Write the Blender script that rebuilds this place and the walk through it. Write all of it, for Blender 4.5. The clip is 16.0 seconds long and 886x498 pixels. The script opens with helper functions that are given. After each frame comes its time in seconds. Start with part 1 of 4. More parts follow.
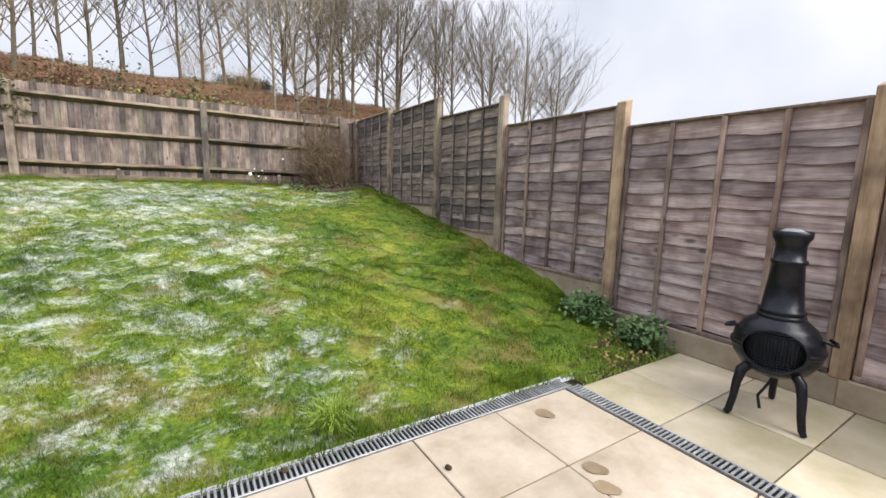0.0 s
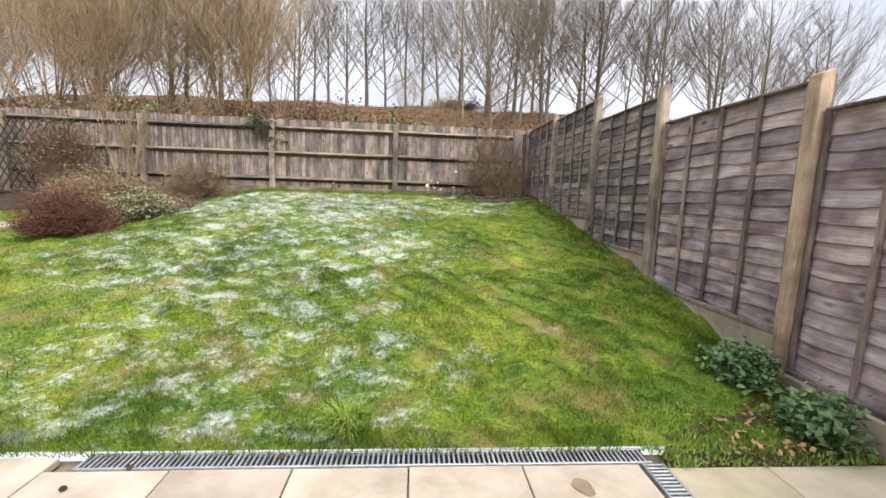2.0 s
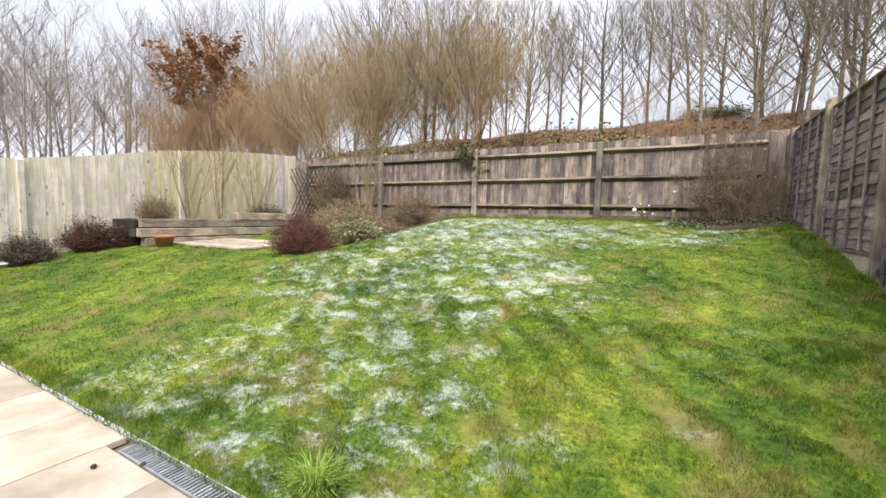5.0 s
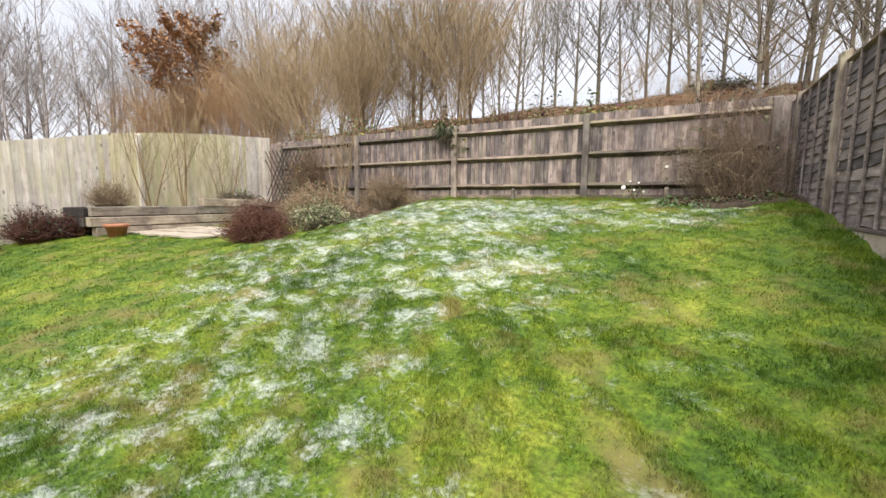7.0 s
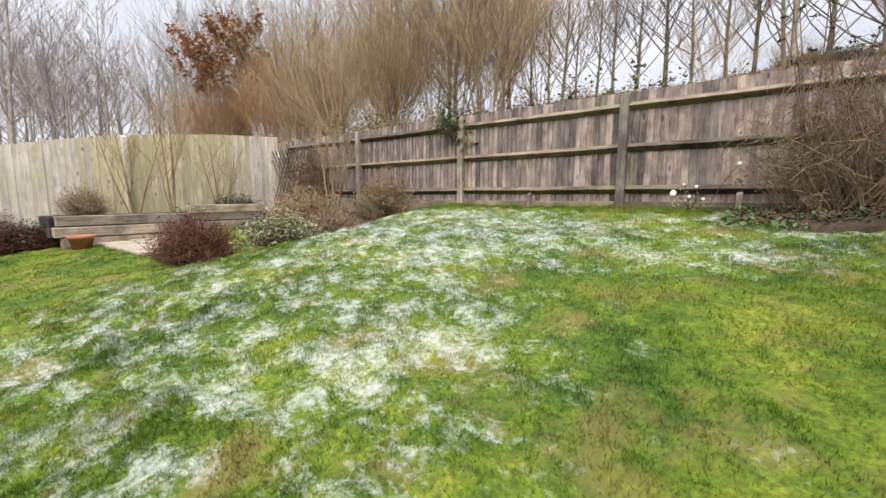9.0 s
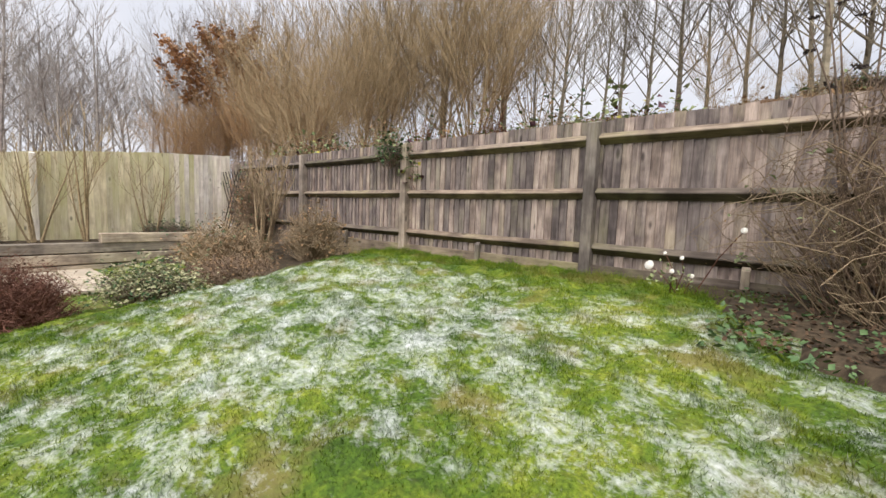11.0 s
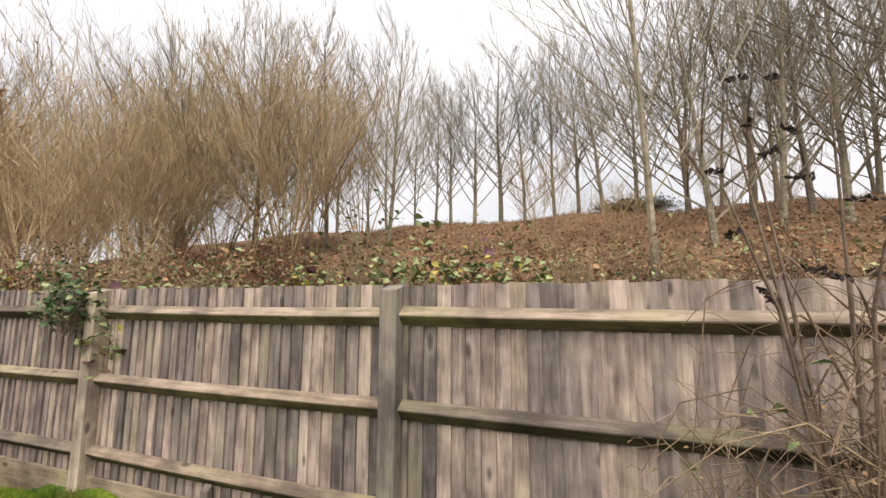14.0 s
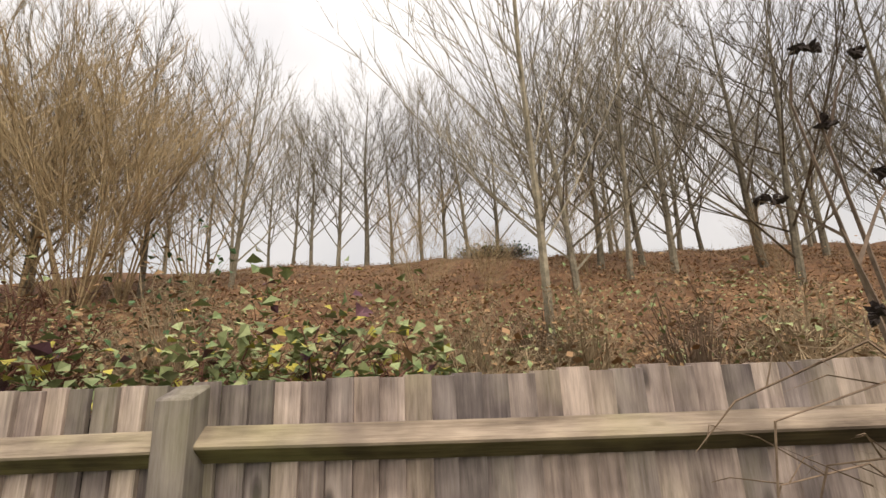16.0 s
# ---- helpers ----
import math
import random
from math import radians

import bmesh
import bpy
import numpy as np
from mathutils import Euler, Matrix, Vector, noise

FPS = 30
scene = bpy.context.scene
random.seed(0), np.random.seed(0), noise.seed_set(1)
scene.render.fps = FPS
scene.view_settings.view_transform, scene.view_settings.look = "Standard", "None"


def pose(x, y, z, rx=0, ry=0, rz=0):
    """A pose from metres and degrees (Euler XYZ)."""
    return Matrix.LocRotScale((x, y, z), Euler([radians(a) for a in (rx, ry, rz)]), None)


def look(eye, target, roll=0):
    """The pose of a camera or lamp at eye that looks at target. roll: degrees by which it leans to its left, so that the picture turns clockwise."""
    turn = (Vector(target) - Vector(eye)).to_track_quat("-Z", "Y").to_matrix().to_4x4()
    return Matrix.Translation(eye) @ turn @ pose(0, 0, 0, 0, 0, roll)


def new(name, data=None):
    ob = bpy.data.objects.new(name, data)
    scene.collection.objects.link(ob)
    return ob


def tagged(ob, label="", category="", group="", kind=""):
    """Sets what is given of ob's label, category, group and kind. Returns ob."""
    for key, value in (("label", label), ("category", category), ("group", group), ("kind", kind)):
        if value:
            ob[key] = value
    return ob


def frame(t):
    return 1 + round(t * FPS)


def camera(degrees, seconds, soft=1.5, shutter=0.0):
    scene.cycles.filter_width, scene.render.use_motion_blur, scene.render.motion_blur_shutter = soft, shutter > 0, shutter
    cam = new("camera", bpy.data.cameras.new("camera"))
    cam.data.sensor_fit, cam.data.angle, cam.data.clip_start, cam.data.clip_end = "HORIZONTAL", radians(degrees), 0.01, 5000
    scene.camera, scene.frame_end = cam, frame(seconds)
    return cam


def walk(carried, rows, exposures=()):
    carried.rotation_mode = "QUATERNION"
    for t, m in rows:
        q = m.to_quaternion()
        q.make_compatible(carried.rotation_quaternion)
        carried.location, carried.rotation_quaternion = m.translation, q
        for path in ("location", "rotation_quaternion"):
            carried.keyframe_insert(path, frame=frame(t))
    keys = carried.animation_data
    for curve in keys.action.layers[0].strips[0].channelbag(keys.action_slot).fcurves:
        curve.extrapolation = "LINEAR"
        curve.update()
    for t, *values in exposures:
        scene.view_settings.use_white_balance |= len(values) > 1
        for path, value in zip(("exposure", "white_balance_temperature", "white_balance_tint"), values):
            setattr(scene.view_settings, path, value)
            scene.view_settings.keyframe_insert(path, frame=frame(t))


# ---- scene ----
cam = camera(94.2, 16.0)
METRES, EYE, TILT, LEAN, TURN = 11.1, 1.38, 0.0, 0.0, -32.4
ROWS = [
    (0.0, 0.0, 0.0, 0.0, 0.23, -8.25, -1.56),
    (0.5, 0.0146, 0.0004, 0.0002, 5.41, -8.29, -1.48),
    (1.0, 0.0356, 0.0094, -0.0006, 11.99, -8.04, -1.73),
    (1.5, 0.0596, 0.0277, 0.0006, 19.94, -7.92, -1.79),
    (2.0, 0.0816, 0.0413, 0.0003, 28.58, -7.44, -1.91),
    (2.5, 0.0962, 0.061, -0.0007, 37.41, -6.61, -2.12),
    (3.0, 0.1036, 0.0839, 0.0013, 46.23, -5.73, -2.1),
    (3.5, 0.1116, 0.108, 0.0015, 53.97, -4.84, -2.01),
    (4.0, 0.1122, 0.1328, 0.001, 59.89, -4.2, -2.09),
    (6.5, 0.1065, 0.2034, -0.0031, 62.61, -5.88, -0.81),
    (7.0, 0.0885, 0.2343, -0.0032, 62.2, -6.75, -0.38),
    (7.5, 0.0707, 0.2702, -0.0027, 63.51, -6.84, 0.01),
    (8.0, 0.0453, 0.3153, 0.0021, 65.05, -7.41, 0.2),
    (10.5, -0.0829, 0.5192, 0.0435, 77.43, -5.98, -0.98),
    (11.0, -0.1076, 0.5561, 0.0577, 73.07, -5.2, -2.13),
    (11.5, -0.1331, 0.5902, 0.078, 65.21, -3.2, -2.78),
    (12.0, -0.153, 0.616, 0.096, 59.6, 0.5, -1.8),
    (12.5, -0.1765, 0.6364, 0.1115, 56.26, 3.75, -0.5),
    (13.0, -0.2013, 0.6557, 0.1283, 54.55, 5.89, 0.11),
    (13.5, -0.2247, 0.6744, 0.1392, 53.7, 6.58, 0.17),
    (14.0, -0.2517, 0.694, 0.1444, 52.45, 7.35, -0.03),
    (14.5, -0.2788, 0.7162, 0.1499, 50.62, 8.31, -0.13),
    (15.0, -0.3022, 0.7328, 0.1569, 47.16, 9.97, 0.01),
    (15.5, -0.3175, 0.7452, 0.1633, 40.99, 11.71, 0.94),
    (16.0, -0.3218, 0.7529, 0.1651, 33.76, 12.94, 2.32),
]
walk(cam, [(t, pose(0, 0, EYE, TILT, LEAN, TURN) @ pose(METRES * x, METRES * y, METRES * z, 90 + pitch, roll, yaw)) for t, x, y, z, yaw, pitch, roll in ROWS],
     exposures=[(0.0, 0.72, 6500, 10), (2.0, 0.84, 6500, 10), (7.5, 0.86, 6550, 10), (10.5, 0.58, 6600, 10), (12.0, 0.70, 6650, 10), (13.5, 0.76, 6800, 10), (15.0, 0.66, 7500, 10), (16.0, 0.47, 7400, 10)])

# ---- world, sun ----
world = bpy.data.worlds.new("overcast_sky")
scene.world = world
world.use_nodes = True
wn, wl = world.node_tree.nodes, world.node_tree.links
wn.clear()
w_out = wn.new("ShaderNodeOutputWorld")
w_bg = wn.new("ShaderNodeBackground")
w_sky = wn.new("ShaderNodeTexSky")
w_sky.sky_type = "NISHITA"
w_sky.sun_disc = False
w_sky.sun_elevation = radians(50)
w_sky.sun_rotation = radians(160)
w_sky.dust_density = 4.0
w_dim = wn.new("ShaderNodeVectorMath")
w_dim.operation = "SCALE"
w_dim.inputs["Scale"].default_value = 0.11
w_noise = wn.new("ShaderNodeTexNoise")
w_noise.inputs["Scale"].default_value = 2.2
w_noise.inputs["Detail"].default_value = 4
w_ramp = wn.new("ShaderNodeValToRGB")
w_ramp.color_ramp.elements[0].position = 0.3
w_ramp.color_ramp.elements[0].color = (0.62, 0.62, 0.62, 1)
w_ramp.color_ramp.elements[1].position = 0.62
w_ramp.color_ramp.elements[1].color = (0.97, 0.97, 0.97, 1)
w_mix = wn.new("ShaderNodeMixRGB")
w_mix.inputs[2].default_value = (0.82, 0.835, 0.91, 1)   # cloud layer
wl.new(w_sky.outputs[0], w_dim.inputs[0])
wl.new(w_noise.outputs["Fac"], w_ramp.inputs[0])
wl.new(w_ramp.outputs[0], w_mix.inputs[0])
wl.new(w_dim.outputs[0], w_mix.inputs[1])
wl.new(w_mix.outputs[0], w_bg.inputs[0])
wl.new(w_bg.outputs[0], w_out.inputs[0])
# an overcast sky is about three times as bright overhead as at the horizon
w_geo = wn.new("ShaderNodeTexCoord")
w_sep = wn.new("ShaderNodeSeparateXYZ")
wl.new(w_geo.outputs["Generated"], w_sep.inputs[0])
w_rise = wn.new("ShaderNodeMapRange")
w_rise.inputs["To Min"].default_value = 0.72
w_rise.inputs["To Max"].default_value = 1.58
w_pow = wn.new("ShaderNodeMath")
w_pow.operation = "POWER"
w_pow.use_clamp = True
w_pow.inputs[1].default_value = 2.6
wl.new(w_sep.outputs["Z"], w_pow.inputs[0])
wl.new(w_pow.outputs[0], w_rise.inputs["Value"])
wl.new(w_rise.outputs[0], w_bg.inputs[1])

sun = new("sun", bpy.data.lights.new("sun", "SUN"))
sun.data.energy = 2.2
sun.data.angle = radians(35)
sun.data.color = (1.0, 0.96, 0.9)
sun.matrix_world = look((4, -11, 14), (0, 0, 0))


# ---- materials ----
def ramp_node(nt, stops):
    r = nt.nodes.new("ShaderNodeValToRGB")
    e = r.color_ramp.elements
    while len(e) < len(stops):
        e.new(0.5)
    for el, (p, c) in zip(e, stops):
        el.position, el.color = p, (*c, 1)
    return r


def start_mat(name, rough=0.8, metal=0.0):
    m = bpy.data.materials.new(name)
    m.use_nodes = True
    nt = m.node_tree
    b = nt.nodes["Principled BSDF"]
    b.inputs["Roughness"].default_value = rough
    b.inputs["Metallic"].default_value = metal
    b.inputs["Specular IOR Level"].default_value = 0.25
    return m, nt, b


def noise_node(nt, vec, scale, detail=4, rough=0.6):
    n = nt.nodes.new("ShaderNodeTexNoise")
    n.inputs["Scale"].default_value = scale
    n.inputs["Detail"].default_value = detail
    n.inputs["Roughness"].default_value = rough
    nt.links.new(vec, n.inputs["Vector"])
    return n.outputs["Fac"]


def mapped(nt, out, scale, jitter=True):
    """Texture space stretched by scale, shifted for each object by its random number."""
    mp = nt.nodes.new("ShaderNodeMapping")
    mp.inputs["Scale"].default_value = scale
    nt.links.new(out, mp.inputs["Vector"])
    if jitter:
        info = nt.nodes.new("ShaderNodeObjectInfo")
        mul = nt.nodes.new("ShaderNodeMath")
        mul.operation = "MULTIPLY"
        mul.inputs[1].default_value = 37.0
        nt.links.new(info.outputs["Random"], mul.inputs[0])
        nt.links.new(mul.outputs[0], mp.inputs["Location"])
    return mp.outputs[0]


def mix_rgb(nt, fac, a, b, mode="MIX"):
    n = nt.nodes.new("ShaderNodeMixRGB")
    n.blend_type = mode
    for i, v in enumerate((fac, a, b)):
        if isinstance(v, (int, float)):
            n.inputs[i].default_value = v
        elif isinstance(v, tuple):
            n.inputs[i].default_value = (*v, 1)
        else:
            nt.links.new(v, n.inputs[i])
    return n.outputs[0]


def math_node(nt, op, a, b=0.0, clamp=False):
    n = nt.nodes.new("ShaderNodeMath")
    n.operation, n.use_clamp = op, clamp
    for i, v in enumerate((a, b)):
        if isinstance(v, (int, float)):
            n.inputs[i].default_value = v
        else:
            nt.links.new(v, n.inputs[i])
    return n.outputs[0]


def bump(nt, b, height, strength, dist=0.01):
    n = nt.nodes.new("ShaderNodeBump")
    n.inputs["Strength"].default_value = strength
    n.inputs["Distance"].default_value = dist
    nt.links.new(height, n.inputs["Height"])
    nt.links.new(n.outputs[0], b.inputs["Normal"])


def simple(name, dark, light, scale=8.0, rough=0.8, metal=0.0, relief=0.3, stretch=(1, 1, 1), vary=0.35, coord="Object"):
    """Two tones by grain, dirt at a larger scale, a shift for each object, fine relief."""
    m, nt, b = start_mat(name, rough, metal)
    tc = nt.nodes.new("ShaderNodeTexCoord").outputs[coord]
    v = mapped(nt, tc, stretch)
    fine = noise_node(nt, v, scale, 6, 0.65)
    broad = noise_node(nt, v, scale * 0.17, 3)
    r = ramp_node(nt, [(0.32, dark), (0.68, light)])
    nt.links.new(fine, r.inputs[0])
    r2 = ramp_node(nt, [(0.3, (1 - vary,) * 3), (0.7, (1 + vary * 0.3,) * 3)])
    nt.links.new(broad, r2.inputs[0])
    col = mix_rgb(nt, 1.0, r.outputs[0], r2.outputs[0], "MULTIPLY")
    info = nt.nodes.new("ShaderNodeObjectInfo")
    r3 = ramp_node(nt, [(0.0, (1 - vary * 0.7,) * 3), (1.0, (1 + vary * 0.2,) * 3)])
    nt.links.new(info.outputs["Random"], r3.inputs[0])
    col = mix_rgb(nt, 1.0, col, r3.outputs[0], "MULTIPLY")
    nt.links.new(col, b.inputs["Base Color"])
    if relief:
        bump(nt, b, fine, relief)
    return m


def timber(name, tones, axis, green=0.0, rough=0.85, knots=True, damp=0.5, stain=(0.55, 0.53, 0.53), spread=1.0):
    """Weathered board: streaks along its length, knots, algae, each board its own tone."""
    m, nt, b = start_mat(name, rough)
    tc = nt.nodes.new("ShaderNodeTexCoord").outputs["Object"]
    st = [8.0, 8.0, 8.0]
    st[axis] = 0.8
    v = mapped(nt, tc, tuple(st))
    grain = noise_node(nt, v, 3.0, 8, 0.7)
    r = ramp_node(nt, [(0.3, tones[0]), (0.5, tones[1]), (0.72, tones[2])])
    nt.links.new(grain, r.inputs[0])
    col = r.outputs[0]
    # fine dark streaks in the grain
    fs = [60.0, 60.0, 60.0]
    fs[axis] = 1.6
    fine = noise_node(nt, mapped(nt, tc, tuple(fs)), 1.5, 5, 0.75)
    rf = ramp_node(nt, [(0.34, (0.78, 0.76, 0.74)), (0.5, (1.0, 1.0, 1.0)), (0.7, (1.08, 1.07, 1.06))])
    nt.links.new(fine, rf.inputs[0])
    col = mix_rgb(nt, 1.0, col, rf.outputs[0], "MULTIPLY")
    v2 = mapped(nt, tc, (1, 1, 1))
    blot = noise_node(nt, v2, 2.6, 3)
    r2 = ramp_node(nt, [(0.34, stain), (0.62, (1.2, 1.18, 1.14))])
    nt.links.new(blot, r2.inputs[0])
    col = mix_rgb(nt, 1.0, col, r2.outputs[0], "MULTIPLY")
    info = nt.nodes.new("ShaderNodeObjectInfo")
    r3 = ramp_node(nt, [(0.0, (0.5, 0.49, 0.51)), (0.35, (0.85, 0.83, 0.84)), (0.7, (1.08, 1.0, 0.93)), (1.0, (1.3, 1.24, 1.2))])
    nt.links.new(info.outputs["Random"], r3.inputs[0])
    col = mix_rgb(nt, spread, col, r3.outputs[0], "MULTIPLY")
    if knots:
        vo = nt.nodes.new("ShaderNodeTexVoronoi")
        ks = [5.0, 5.0, 5.0]
        ks[axis] = 2.2
        nt.links.new(mapped(nt, tc, tuple(ks)), vo.inputs["Vector"])
        vo.inputs["Scale"].default_value = 1.0
        rk = ramp_node(nt, [(0.06, (1, 1, 1)), (0.13, (0, 0, 0))])
        nt.links.new(vo.outputs["Distance"], rk.inputs[0])
        ro = ramp_node(nt, [(0.11, (0, 0, 0)), (0.16, (1, 1, 1)), (0.3, (0, 0, 0))])
        nt.links.new(vo.outputs["Distance"], ro.inputs[0])
        col = mix_rgb(nt, math_node(nt, "MULTIPLY", ro.outputs[0], 0.16), col, tuple(c * 1.15 for c in tones[2]))
        col = mix_rgb(nt, math_node(nt, "MULTIPLY", rk.outputs[0], 0.85), col, tuple(c * 0.4 for c in tones[0]))
    if green:
        gn = noise_node(nt, v2, 1.3, 4)
        rg = ramp_node(nt, [(damp, (0, 0, 0)), (damp + 0.25, (green,) * 3)])
        nt.links.new(gn, rg.inputs[0])
        col = mix_rgb(nt, rg.outputs[0], col, (0.36, 0.35, 0.12) if damp < 0.5 else (0.24, 0.25, 0.09))
    nt.links.new(col, b.inputs["Base Color"])
    bump(nt, b, grain, 0.5, 0.006)
    return m


def frost_mask(nt, pos):
    """How much frost lies at a place: streaky patches, thickest on the crown of the mound."""
    total = None
    for (cx, cy), (sx, sy), power in (((-1.0, 8.0), (3.4, 2.2), 0.82), ((-0.9, 5.4), (3.6, 2.6), 0.68), ((-0.3, 2.9), (2.7, 1.7), 0.60), ((1.7, 8.4), (2.0, 1.7), 0.66), ((1.6, 4.6), (1.9, 2.6), 0.36)):
        sub = nt.nodes.new("ShaderNodeVectorMath")
        sub.operation = "SUBTRACT"
        nt.links.new(pos, sub.inputs[0])
        sub.inputs[1].default_value = (cx, cy, 0)
        mul = nt.nodes.new("ShaderNodeVectorMath")
        mul.operation = "MULTIPLY"
        nt.links.new(sub.outputs[0], mul.inputs[0])
        mul.inputs[1].default_value = (1 / sx, 1 / sy, 0)
        ln = nt.nodes.new("ShaderNodeVectorMath")
        ln.operation = "LENGTH"
        nt.links.new(mul.outputs[0], ln.inputs[0])
        mr = nt.nodes.new("ShaderNodeMapRange")
        mr.interpolation_type = "SMOOTHSTEP"
        mr.inputs["From Min"].default_value = 0.45
        mr.inputs["From Max"].default_value = 1.15
        mr.inputs["To Min"].default_value = power
        mr.inputs["To Max"].default_value = 0.0
        nt.links.new(ln.outputs["Value"], mr.inputs["Value"])
        total = mr.outputs[0] if total is None else math_node(nt, "MAXIMUM", total, mr.outputs[0])
    mp = nt.nodes.new("ShaderNodeMapping")
    mp.inputs["Rotation"].default_value = (0, 0, radians(25))
    mp.inputs["Scale"].default_value = (1.0, 1.5, 0.2)
    nt.links.new(pos, mp.inputs["Vector"])
    patch = noise_node(nt, mp.outputs[0], 2.9, 7, 0.74)
    speck = noise_node(nt, pos, 22.0, 5, 0.75)
    lvl = math_node(nt, "ADD", math_node(nt, "MULTIPLY", patch, 2.2), math_node(nt, "MULTIPLY", speck, 1.3))
    lvl = math_node(nt, "ADD", lvl, math_node(nt, "MULTIPLY", total, 0.8))
    mr = nt.nodes.new("ShaderNodeMapRange")
    mr.inputs["From Min"].default_value = 2.22
    mr.inputs["From Max"].default_value = 2.88
    nt.links.new(lvl, mr.inputs["Value"])
    return math_node(nt, "MULTIPLY", mr.outputs[0], math_node(nt, "MULTIPLY", total, 1.7, True), True)


def lawn_material(name, blades):
    m, nt, b = start_mat(name, 0.75)
    pos = nt.nodes.new("ShaderNodeTexCoord").outputs["Object"]
    moss = noise_node(nt, pos, 0.95, 7, 0.7)
    tuft = noise_node(nt, pos, 6.0, 8, 0.8)
    k = 0.71 if blades else 0.54
    r = ramp_node(nt, [(0.35, (0.045 * k, 0.105 * k, 0.012 * k)), (0.46, (0.115 * k, 0.215 * k, 0.018 * k)), (0.54, (0.235 * k, 0.33 * k, 0.028 * k)), (0.62, (0.42 * k, 0.47 * k, 0.06 * k))])
    nt.links.new(math_node(nt, "ADD", math_node(nt, "MULTIPLY", moss, 0.5), math_node(nt, "MULTIPLY", tuft, 0.5)), r.inputs[0])
    col = r.outputs[0]
    grit = noise_node(nt, pos, 38.0, 3, 0.7)
    rg = ramp_node(nt, [(0.36, (0.62, 0.62, 0.6)), (0.64, (1.36, 1.34, 1.3))])
    nt.links.new(grit, rg.inputs[0])
    col = mix_rgb(nt, 1.0, col, rg.outputs[0], "MULTIPLY")
    dead = noise_node(nt, pos, 2.3, 4, 0.6)
    rd = ramp_node(nt, [(0.52, (0, 0, 0)), (0.68, (0.7, 0.7, 0.7))])
    nt.links.new(dead, rd.inputs[0])
    col = mix_rgb(nt, rd.outputs[0], col, (0.36 * k, 0.29 * k, 0.10 * k))
    fr = frost_mask(nt, pos)
    col = mix_rgb(nt, math_node(nt, "MULTIPLY", fr, 0.78), col, (0.73, 0.755, 0.75))
    nt.links.new(col, b.inputs["Base Color"])
    if blades:
        tr = nt.nodes.new("ShaderNodeBsdfTranslucent")
        nt.links.new(col, tr.inputs["Color"])
        mx = nt.nodes.new("ShaderNodeMixShader")
        mx.inputs[0].default_value = 0.35
        nt.links.new(b.outputs[0], mx.inputs[1])
        nt.links.new(tr.outputs[0], mx.inputs[2])
        nt.links.new(mx.outputs[0], nt.nodes["Material Output"].inputs["Surface"])
    else:
        bump(nt, b, tuft, 0.6, 0.03)
    return m


M_LAWN = lawn_material("lawn_turf", False)
M_BLADE = lawn_material("grass_blade", True)
M_SLAB = simple("sandstone_slab", (0.40, 0.33, 0.245), (0.60, 0.52, 0.42), 3.2, 0.6, relief=0.12, vary=0.26)
M_SLAB_ALGAE = simple("sandstone_slab_algae", (0.46, 0.41, 0.26), (0.66, 0.58, 0.46), 2.4, 0.6, relief=0.12, vary=0.30)
M_MORTAR = simple("joint_mortar", (0.16, 0.13, 0.10), (0.30, 0.25, 0.18), 30, 0.95)
M_STEEL = simple("galvanised_grating", (0.38, 0.40, 0.42), (0.58, 0.60, 0.62), 20, 0.45, 0.6, relief=0.1)
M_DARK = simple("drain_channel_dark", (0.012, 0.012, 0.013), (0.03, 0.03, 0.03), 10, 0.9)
M_IRON = simple("black_cast_iron", (0.00428, 0.00588, 0.0102), (0.0125, 0.0168, 0.0273), 60, 0.32, 0.4, relief=0.12, vary=0.3)
M_IRON.node_tree.nodes["Principled BSDF"].inputs["Specular IOR Level"].default_value = 0.5
M_SOOT = simple("soot", (0.004, 0.004, 0.004), (0.010, 0.010, 0.010), 20, 0.95)
M_LID = simple("grey_chimney_lid", (0.35, 0.36, 0.37), (0.5, 0.5, 0.52), 30, 0.5)
M_BACKBOARD = timber("grey_weathered_featherboard", [(0.145, 0.122, 0.115), (0.30, 0.26, 0.248), (0.47, 0.41, 0.385)], 2, 0.3)
M_BACKPOST = timber("grey_weathered_post", [(0.19, 0.168, 0.145), (0.32, 0.287, 0.25), (0.44, 0.405, 0.36)], 2, 0.4)
M_RAIL = timber("grey_weathered_rail", [(0.11, 0.09, 0.074), (0.205, 0.175, 0.145), (0.30, 0.262, 0.222)], 0, 0.45)
M_RAILUNDER = timber("damp_algae_shaded_rail_underside", [(0.05, 0.042, 0.026), (0.095, 0.082, 0.047), (0.15, 0.132, 0.078)], 0, 0.3)
M_LAP = timber("purple_brown_lap_slat", [(0.227, 0.192, 0.201), (0.403, 0.347, 0.363), (0.577, 0.552, 0.582)], 1, 0.0, stain=(0.5, 0.43, 0.43), spread=0.7)
M_LAPDARK = timber("dark_grey_lap_slat", [(0.124, 0.118, 0.118), (0.239, 0.213, 0.213), (0.372, 0.352, 0.342)], 1, 0.1)
M_BATTEN = timber("lap_batten", [(0.175, 0.138, 0.125), (0.275, 0.225, 0.206), (0.4, 0.338, 0.312)], 2, 0.0)
M_NEWPOST = timber("honey_coloured_post", [(0.23, 0.183, 0.13), (0.33, 0.268, 0.20), (0.42, 0.352, 0.275)], 2, 0.0)
M_GRAVELBOARD = simple("buff_gravel_board", (0.36, 0.30, 0.22), (0.52, 0.45, 0.35), 5, 0.9)
